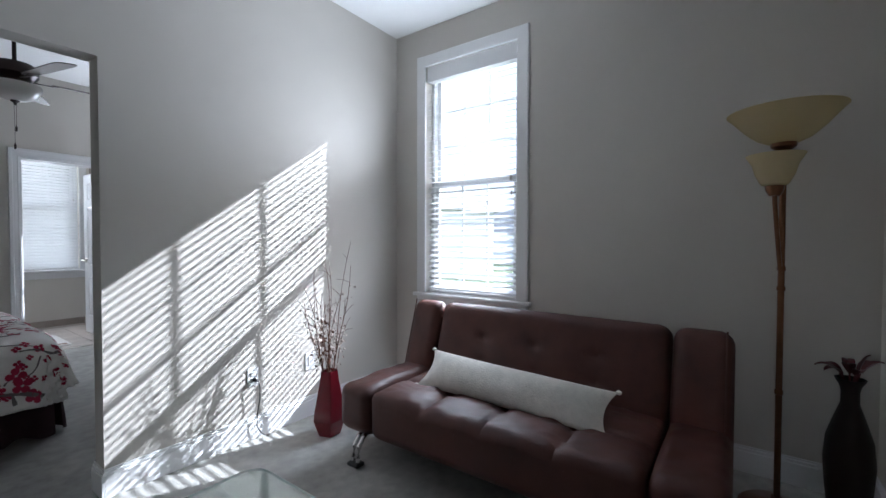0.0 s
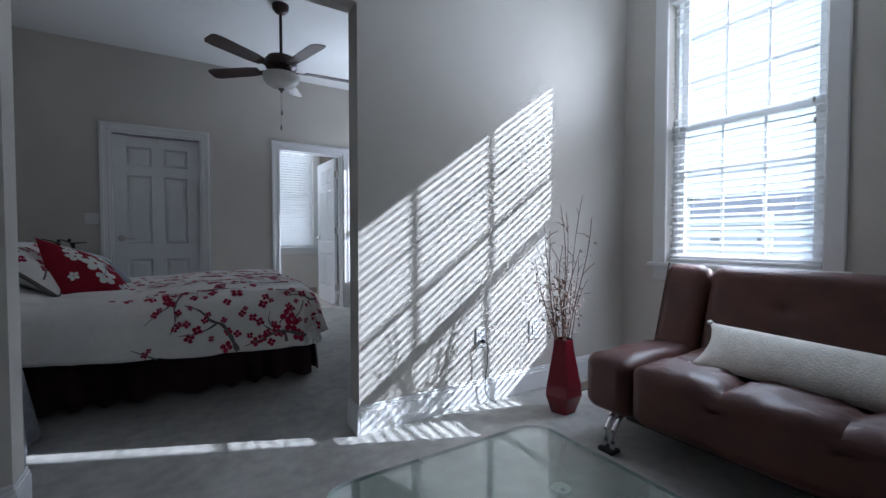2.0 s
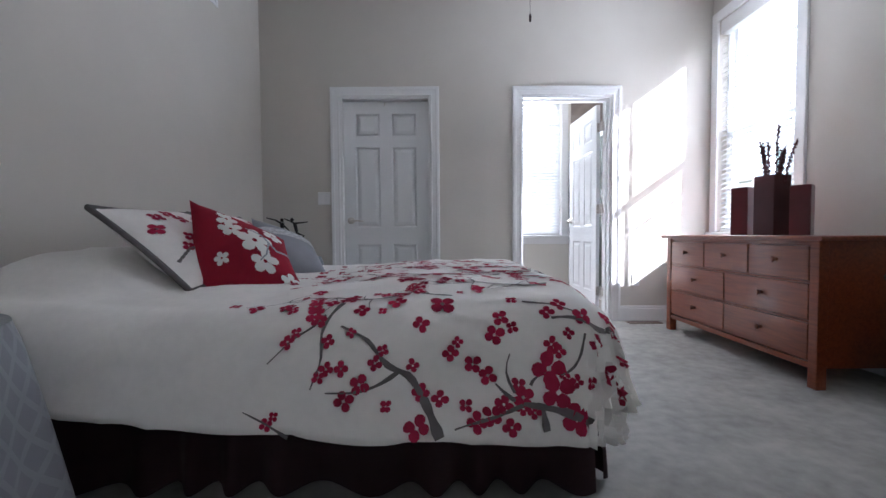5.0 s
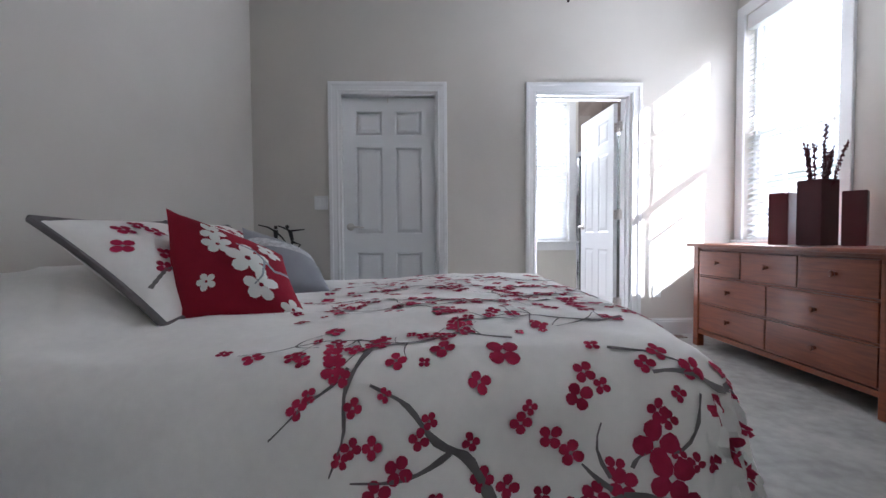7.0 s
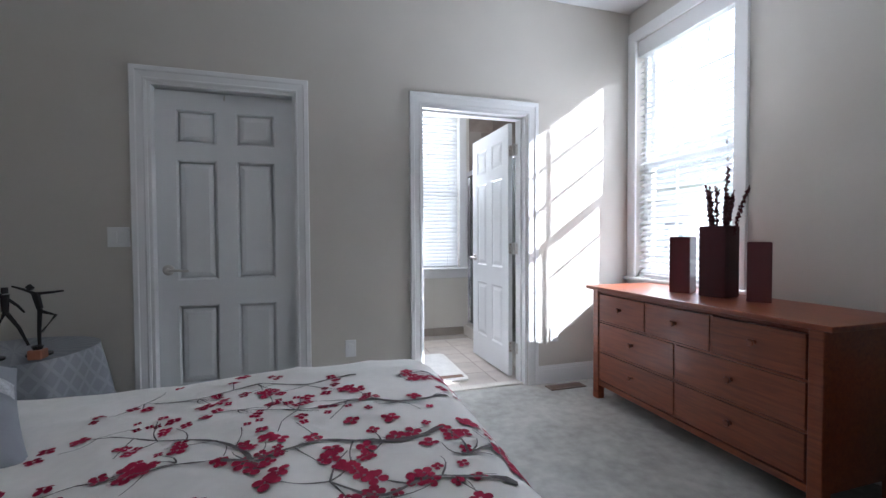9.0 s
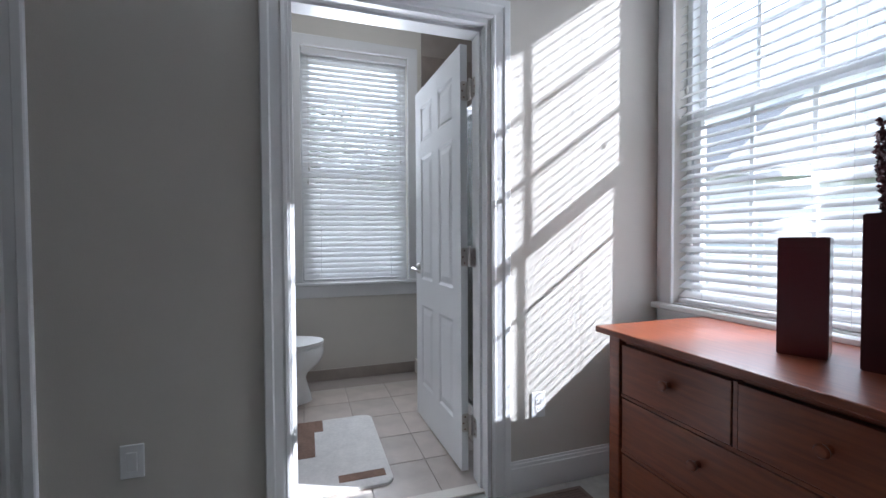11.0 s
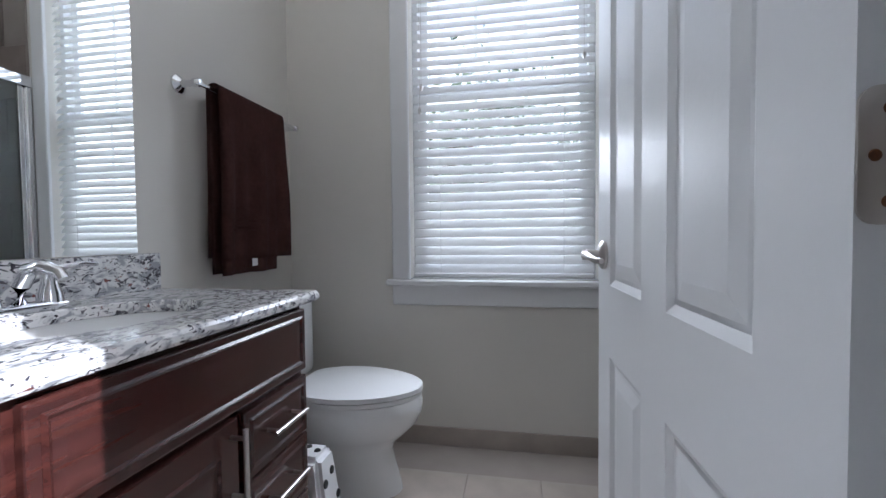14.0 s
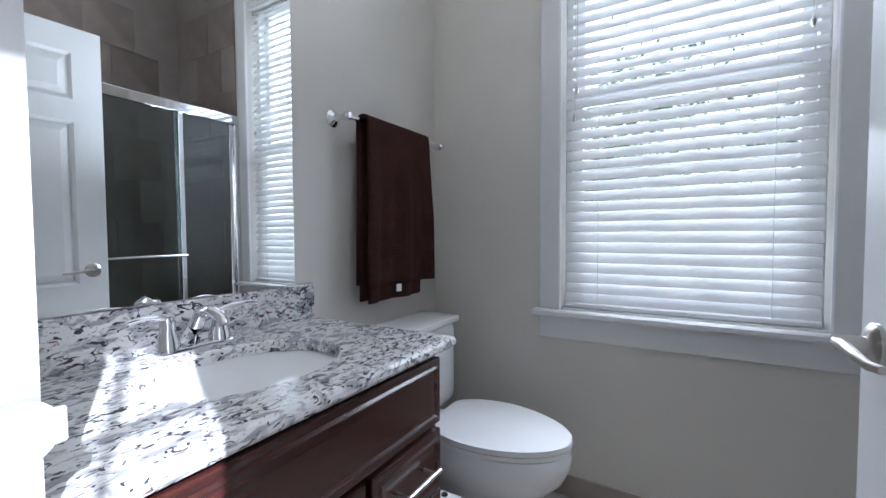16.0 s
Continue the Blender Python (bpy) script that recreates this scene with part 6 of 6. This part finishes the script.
lathe(bm, [(1.05, CT - 0.031), (1.0, CT - 0.031), (0.96, CT - 0.06), (0.85, CT - 0.10), (0.6, CT - 0.135), (0.3, CT - 0.148), (0.09, CT - 0.15), (0.09, CT - 0.16), (0.4, CT - 0.16), (1.0, CT - 0.11), (1.05, CT - 0.04)], 48)
for q in bm.verts:
    q.co.x, q.co.y = CX + q.co.x * RXX, CY + q.co.y * RYY
basin = part("basin", bm, PORCELAIN, top, "white porcelain undermount basin", True)
bm = bmesh.new()
lathe(bm, [(0, CT - 0.155), (0.02, CT - 0.155), (0.022, CT - 0.147), (0, CT - 0.146)], 20, CX, CY)
part("drain", bm, CHROME, basin, "", True)


def faucet():
    f = thing("faucet", "chrome two-handle bathroom faucet on the granite", "faucet", 0.515, 6.885, CT)
    soft = soft_box(0.05, 0.17, 0.02, 0.009, 6)
    bmesh.ops.translate(soft, verts=soft.verts, vec=(0, 0, 0.01))
    part("base_plate", soft, CHROME, f, "", True)
    bm = bmesh.new()
    tube(bm, [(0, 0, 0.015), (0.005, 0, 0.06), (0.03, 0, 0.095), (0.07, 0, 0.102), (0.11, 0, 0.088), (0.118, 0, 0.075)], 0.019, 14, taper=0.011)
    part("spout", bm, CHROME, f, "", True)
    for s in (-1, 1):
        bm = bmesh.new()
        lathe(bm, [(0, 0.015), (0.026, 0.015), (0.024, 0.035), (0.016, 0.06), (0.017, 0.08), (0.012, 0.09), (0, 0.092)], 20, 0, s * 0.06)
        tube(bm, [(0, s * 0.06, 0.085), (0.01, s * 0.085, 0.096), (0.02, s * 0.12, 0.1), (0.025, s * 0.15, 0.096)], 0.008, 10, taper=0.005)
        part("handle", bm, CHROME, f, "", True)
    return f


faucet()

mirror = thing("wall_mirror", "large frameless wall mirror above the vanity", "mirror")
part("glass", boxes((BX, BX + 0.006, F1 + 0.005, 7.246, CT + 0.114, 2.08)), MIRROR, mirror)


def toilet():
    t = thing("toilet", "white porcelain toilet with closed lid", "toilet", 0, 7.735, 0)
    part("tank", soft_box(0.185, 0.45, 0.35, 0.03, 10), PORCELAIN, t, "", True).location = (0.545, 0, 0.555)
    part("tank_lid", soft_box(0.205, 0.47, 0.035, 0.012, 8), PORCELAIN, t, "", True).location = (0.548, 0, 0.748)
    bm = bmesh.new()

    def ring(cx, rx, ry, z, front=1.0, k=40):
        return [bm.verts.new((cx + (rx * front if math.cos(2 * math.pi * i / k) > 0 else rx) * math.cos(2 * math.pi * i / k), ry * math.sin(2 * math.pi * i / k), z)) for i in range(k)]
    rows = [ring(0.88, 0.235, 0.125, 0.0), ring(0.88, 0.23, 0.122, 0.03), ring(0.875, 0.215, 0.112, 0.10), ring(0.87, 0.205, 0.105, 0.165), ring(0.875, 0.215, 0.118, 0.20), ring(0.895, 0.238, 0.15, 0.235),
            ring(0.915, 0.262, 0.176, 0.28), ring(0.925, 0.272, 0.186, 0.325), ring(0.93, 0.27, 0.186, 0.36), ring(0.93, 0.262, 0.182, 0.385)]
    for r0, r1 in zip(rows, rows[1:]):
        for k in range(40):
            bm.faces.new((r0[k], r0[(k + 1) % 40], r1[(k + 1) % 40], r1[k]))
    bm.faces.new(rows[0][::-1]), bm.faces.new(rows[-1])
    part("bowl", bm, PORCELAIN, t, "", True)
    part("bowl_shelf", soft_box(0.22, 0.22, 0.10, 0.03, 8), PORCELAIN, t, "", True).location = (0.60, 0, 0.335)
    for name, z0, z1, grow in (("seat", 0.387, 0.402, 0.0), ("lid", 0.406, 0.424, 0.003)):
        out = []
        for i in range(56):
            a = 2 * math.pi * i / 56
            x = 0.93 + (0.268 + grow) * math.cos(a)
            y = (0.188 + grow) * math.sin(a) * (1 - 0.13 * math.cos(a))
            out.append((max(x, 0.70), y))
        bm = bmesh.new()
        prism(bm, out, z0, z1, bevel=0.005)
        part(name, bm, PLASTIC if name == "lid" else PORCELAIN, t, "", True)
    bm = bmesh.new()
    tube(bm, [(0.64, -0.17, 0.68), (0.665, -0.17, 0.68), (0.67, -0.15, 0.678), (0.67, -0.10, 0.674)], 0.007, 8)
    part("flush_lever", bm, CHROME, t, "", True)
    return t


toilet()


def step_stool():
    s = thing("step_stool", "white plastic step stool with dark grip dots", "stool", 0.865, 7.41, 0)
    bm = bmesh.new()
    lo = [(-0.15, -0.075), (0.13, -0.075), (0.13, 0.075), (-0.15, 0.075)]
    hi = [(-0.115, -0.055), (0.09, -0.055), (0.09, 0.055), (-0.115, 0.055)]
    a = [bm.verts.new((x, y, 0)) for x, y in lo]
    b = [bm.verts.new((x, y, 0.31)) for x, y in hi]
    for k in range(4):
        bm.faces.new((a[k], a[(k + 1) % 4], b[(k + 1) % 4], b[k]))
    bm.faces.new(b), bm.faces.new(a[::-1])
    bmesh.ops.bevel(bm, geom=bm.edges, offset=0.018, segments=3, affect="EDGES")
    part("body", bm, PLASTIC, s, "", True)
    rng = random.Random(2)
    for x, y in ((-0.08, -0.03), (-0.03, -0.03), (0.02, -0.03), (-0.08, 0.02), (-0.03, 0.02), (0.02, 0.02), (0.06, 0.0)):
        part("grip_dot", lathe(bmesh.new(), [(0, 0.31), (0.011, 0.31), (0.009, 0.314), (0, 0.3145)], 12, x, y), RUBBER, s)
    for y, z in ((-0.03, 0.22), (0.02, 0.24), (0.0, 0.13), (0.04, 0.15)):
        bm = bmesh.new()
        lathe(bm, [(0, 0), (0.014, 0), (0.012, 0.003), (0, 0.0035)], 12)
        xx = 0.09 + 0.04 * (1 - z / 0.31)
        bmesh.ops.transform(bm, matrix=Matrix.Translation((xx, y, z)) @ Matrix.Rotation(radians(83), 4, "Y"), verts=bm.verts)
        part("grip_dot", bm, RUBBER, s)
    return s


step_stool()


def towel_bar():
    b = thing("towel_bar", "chrome towel bar on the bathroom wall", "towel bar")
    z, x = 1.535, BX + 0.075
    for y in (7.425, 8.05):
        bm = bmesh.new()
        lathe(bm, [(0, 0), (0.031, 0), (0.031, 0.006), (0.022, 0.014), (0.012, 0.02), (0.010, 0.055), (0.015, 0.065), (0.016, 0.08), (0.01, 0.09), (0, 0.092)], 24)
        bmesh.ops.transform(bm, matrix=Matrix.Translation((BX, y, z)) @ Matrix.Rotation(math.pi / 2, 4, "Y"), verts=bm.verts)
        part("bracket", bm, CHROME, b, "", True)
    part("bar", tube(bmesh.new(), [(x, 7.425, z), (x, 8.05, z)], 0.008, 12), CHROME, b, "", True)
    t = thing("bath_towel", "dark brown terry towel folded over the bar", "towel")

    def sheet(a, b2, drop_front, drop_back, off, name):
        bm = bmesh.new()
        prof = []
        for i in range(25):
            prof.append((off + 0.012, z - drop_front + (drop_front - 0.02) * i / 24))
        for i in range(1, 8):
            an = math.pi * i / 8
            prof.append(((off + 0.012) * math.cos(an), z - 0.02 + 0.02 + (off + 0.006) * math.sin(an)))
        for i in range(25):
            prof.append((-off - 0.010, z - 0.02 - (drop_back - 0.02) * i / 24))
        n = 30
        rows = []
        for j in range(n + 1):
            y = a + (b2 - a) * j / n
            row = []
            for i, (dx, zz) in enumerate(prof):
                hang = max(0, z - zz)
                wav = (0.012 * math.sin(y * 31 + 1) + 0.006 * math.sin(y * 67) + 0.012 * noise.noise(V((y * 9, zz * 2, off * 50)))) * min(1, hang * 3)
                flare = (y - (a + b2) / 2) * 0.10 * hang
                sx = x + dx + (wav if dx > 0 else wav * 0.3)
                row.append(bm.verts.new((max(BX + 0.012, sx), y + flare, zz)))
            rows.append(row)
        for r0, r1 in zip(rows, rows[1:]):
            for i in range(len(prof) - 1):
                bm.faces.new((r0[i], r0[i + 1], r1[i + 1], r1[i]))
        o = part(name, bm, TOWEL, t, "", True)
        m = o.modifiers.new("thick", "SOLIDIFY")
        m.thickness, m.offset = 0.007, 1
        return o
    lay = sheet(7.50, 7.90, 0.61, 0.60, 0.013, "outer_layer")
    sheet(7.505, 7.84, 0.665, 0.66, 0.004, "inner_layer")
    for k in range(4):
        zz = 1.035 + k * 0.014
        part("woven_band", boxes((BX + 0.1075, BX + 0.1115, 7.475, 7.925, zz, zz + 0.006), bevel=0.001), TOWEL, lay)
    part("care_tag", boxes((BX + 0.10, BX + 0.104, 7.66, 7.72, 0.895, 0.925), bevel=0.001), PLASTIC, t)
    return b


towel_bar()

mat_ob = thing("bath_mat", "white bath mat with tan pattern on the tiles", "bath mat", 1.24, 6.915, 0)
bm = bmesh.new()
r, pts = 0.05, []
for cx, cy, a0 in ((0.23 - r, 0.395 - r, 0), (-0.23 + r, 0.395 - r, 90), (-0.23 + r, -0.395 + r, 180), (0.23 - r, -0.395 + r, 270)):
    pts += [(cx + r * math.cos(radians(a0 + k * 15)), cy + r * math.sin(radians(a0 + k * 15))) for k in range(7)]
prism(bm, pts, 0.0, 0.012, bevel=0.004)
pile = part("mat_body", bm, MAT_WHITE, mat_ob)
for s in ((-0.225, -0.07, 0.24, 0.39, 0.012, 0.0145), (-0.225, -0.12, -0.05, 0.24, 0.012, 0.0145), (-0.02, 0.20, -0.33, -0.27, 0.012, 0.0145)):
    part("woven_motif", boxes(s), MAT_TAN, pile, "tan woven stripe")

# shower behind a sliding door
SX0, SY0, SY1 = 2.03, 6.62, 8.105
sh = thing("shower_door", "chrome-framed sliding glass shower door", "shower door")
for z0, z1, dx in ((0.115, 0.15, 0.035), (1.87, 1.93, 0.04)):
    part("rail", boxes((SX0 - dx / 2, SX0 + dx / 2, SY0, SY1, z0, z1), bevel=0.006, seg=2), CHROME, sh)
for y in (SY0, SY1 - 0.03):
    part("post", boxes((SX0 - 0.015, SX0 + 0.015, y, y + 0.03, 0.15, 1.87), bevel=0.004), CHROME, sh)
for a, b, dx in ((SY0 + 0.03, 7.74, -0.010), (7.70, SY1 - 0.03, 0.010)):
    pn = part("sliding_panel", boxes((SX0 + dx - 0.007, SX0 + dx + 0.007, a, a + 0.028, 0.15, 1.87), (SX0 + dx - 0.007, SX0 + dx + 0.007, b - 0.028, b, 0.15, 1.87), bevel=0.002), CHROME, sh)
    gp = part("pane", boxes((SX0 + dx - 0.003, SX0 + dx + 0.003, a + 0.028, b - 0.028, 0.15, 1.87)), SHOWERGLASS, pn)
    gp.visible_shadow = False
bm = bmesh.new()
tube(bm, [(SX0 - 0.06, 6.85, 1.0), (SX0 - 0.06, 7.72, 1.0)], 0.008, 10)
for y in (6.85, 7.72):
    tube(bm, [(SX0 - 0.015, y, 1.0), (SX0 - 0.06, y, 1.0)], 0.008, 8)
part("towel_rail", bm, CHROME, sh, "", True)
structure("shower_curb", boxes((SX0 - 0.06, SX0 + 0.06, SY0 - 0.1, BY0, -0.006, 0.112), bevel=0.004), MARBLE, "cream marble shower curb")
structure("wall_shower_end", boxes((SX0 - 0.06, WX0, F1 + 0.0, SY0 - 0.02, 0, H)), PAINT, "plain greige wall at the shower's end")
shower = structure("wall_shower", boxes((WX0 - 0.02, WX0 - 0.008, SY0, BY0, 0, H - 0.002), (SX0 + 0.02, WX0 - 0.02, BY0 - 0.012, BY0 - 0.001, 0, H - 0.002)), GROUT, "taupe tiled shower walls")

# ---- outdoors ----
tagged(part("ground", boxes((-400, 400, -400, 400, -0.75, -0.55)), GRASS), "flat green lawn round the house", "ground", "", "structure")
# Glowing boards added far off to whiten the sky between the slats.
GLOW_BOARD = bpy.data.materials.new("glowing_backdrop")
GLOW_BOARD.use_nodes = True
hz = GLOW_BOARD.node_tree.nodes["Principled BSDF"]
hz.inputs["Base Color"].default_value = (0.5, 0.52, 0.55, 1)
hz.inputs["Emission Color"].default_value, hz.inputs["Emission Strength"].default_value = (0.93, 0.97, 1.0, 1), 0.17
tagged(part("backdrop", boxes((90, 91, -40, 130, -0.6, 46), (-40, 89, 100, 101, -0.6, 46)), GLOW_BOARD), "glowing pale boards far off, standing in for hazy sky", "backdrop", "", "structure")


def house(x, y, w, d, h, turn, label):
    o = thing("neighbour_house", label, "house", x, y, -0.55, turn)
    wall = part("wall", boxes((-w / 2, w / 2, -d / 2, d / 2, 0, h)), SIDING, o)
    bm = bmesh.new()
    for s in (-1, 1):
        v = [bm.verts.new(c) for c in ((-w / 2 - 0.4, s * (d / 2 + 0.4), h - 0.1), (w / 2 + 0.4, s * (d / 2 + 0.4), h - 0.1), (w / 2 - 1.5, 0, h + d * 0.3), (-w / 2 + 1.5, 0, h + d * 0.3))]
        bm.faces.new(v)
    for s in (-1, 1):
        v = [bm.verts.new(c) for c in ((s * (w / 2 + 0.4), -d / 2 - 0.4, h - 0.1), (s * (w / 2 + 0.4), d / 2 + 0.4, h - 0.1), (s * (w / 2 - 1.5), 0, h + d * 0.3))]
        bm.faces.new(v)
    part("roof", bm, SHINGLE, o)
    for k in range(4):
        xx = -w / 2 + w * (k + 0.5) / 4
        for s in (-1, 1):
            win = part("window", boxes((xx - 0.5, xx + 0.5, s * (d / 2) - 0.04, s * (d / 2) + 0.04, 1.0, 2.3)), VINYL, wall)
            part("pane", boxes((xx - 0.42, xx + 0.42, s * (d / 2 + 0.045) - 0.005, s * (d / 2 + 0.045) + 0.005, 1.08, 2.22)), SHINGLE, win)
    return o


house(16, 17, 11, 9, 3.3, 80, "pale sided neighbour house with grey shingle roof")
house(45, 18, 14, 9, 2.7, 95, "pale neighbour house beyond the white fence")
house(46, -8, 13, 9, 2.7, 88, "pale neighbour house far beyond the fence")
house(2, 30, 14, 9, 3.2, 5, "pale sided house behind the garden")
fence = thing("vinyl_fence", "white vinyl rail fence across the lawn", "fence", 9.0, 4.0, -0.55)
fp = None
for k in range(15):
    y = -14 + 2 * k
    if fp is None:
        fp = part("post", boxes((-0.06, 0.06, -0.06, 0.06, 0, 1.95), bevel=0.01), VINYL, fence)
        fp.location.y = y
    else:
        shared("post", fp, Matrix.Translation((0, y, 0)), fence)
for z in (0.4, 0.8, 1.2, 1.5, 1.75):
    part("rail", boxes((-0.025, 0.025, -14, 14, z, z + 0.14)), VINYL, fence)


def tree(x, y, h, seed):
    t = thing("garden_tree", "leafy garden tree beyond the window", "tree", x, y, -0.55)
    rng = random.Random(seed)
    bm = bmesh.new()
    tube(bm, [(0, 0, 0), (0.05, 0.02, h * 0.3), (0, 0.05, h * 0.6), (0.05, 0, h * 0.9)], 0.14, 8, taper=0.03)
    ends = []
    for k in range(9):
        a = k * 0.75 + rng.uniform(-0.3, 0.3)
        z = h * rng.uniform(0.3, 0.7)
        e = V((math.cos(a) * h * 0.25, math.sin(a) * h * 0.25, z + h * 0.2))
        tube(bm, [(0.02, 0.02, z), e * 0.5 + V((0, 0, z * 0.5)), e], 0.05, 6, taper=0.012)
        ends.append(e)
    part("trunk", bm, TWIG, t)
    verts, faces = [], []
    for k in range(4200):
        c = rng.choice(ends) + V((rng.gauss(0, 1), rng.gauss(0, 1), rng.gauss(0, 0.8))) * h * 0.11
        a, b = V((rng.uniform(-1, 1), rng.uniform(-1, 1), rng.uniform(-1, 1))).normalized(), V((rng.uniform(-1, 1), rng.uniform(-1, 1), rng.uniform(-1, 1))).normalized()
        s = rng.uniform(0.04, 0.09)
        i = len(verts)
        verts += [c + a * s, c + b * s * 0.6, c - a * s, c - b * s * 0.6]
        faces.append((i, i + 1, i + 2, i + 3))
    me = bpy.data.meshes.new("crown")
    me.from_pydata(verts, [], faces)
    me.materials.append(LEAF)
    new("crown", me).parent = t
    return t


tree(0.2, 14.5, 4.6, 1)
tree(4.2, 15.5, 5.2, 2)

# ---- tiles, last ----
tile = boxes((-0.148, 0.148, -0.148, 0.148, -0.004, 0.0), bevel=0.0015)
first = None
for i in range(6):
    for j in range(6):
        cx, cy = 0.46 + 0.15 + i * 0.30, F0 + 0.252 + j * 0.30
        if cx > SX0 - 0.06 - 0.1 or cy > BY0 - 0.1:
            continue
        m = Matrix.Translation((cx, cy, 0.0))
        if first is None:
            first = part("tile", tile, TILE, bath_floor)
            first.matrix_basis = m
        else:
            shared("tile", first, m, bath_floor)
bm = boxes((-0.003, 0.003, -0.1485, 0.1485, -0.1485, 0.1485), bevel=0.0015)
first = None
for face in (0, 1):
    for k in range(9):
        for j in range(5):
            z = 0.15 + k * 0.30 + 0.02
            s = (j + 0.5 + 0.5 * (k % 2)) * 0.30
            if face == 0:
                if SY0 + s + 0.15 > BY0 - 0.01 or z > H - 0.15:
                    continue
                m = Matrix.Translation((WX0 - 0.0225, SY0 + s, z))
            else:
                if SX0 + 0.02 + s + 0.15 > WX0 - 0.02 or z > H - 0.15:
                    continue
                m = Matrix.Translation((SX0 + 0.02 + s, BY0 - 0.0145, z)) @ Matrix.Rotation(math.pi / 2, 4, "Z")
            if first is None:
                first = part("tile", bm, SHOWERTILE, shower)
                first.matrix_basis = m
            else:
                shared("tile", first, m, shower)
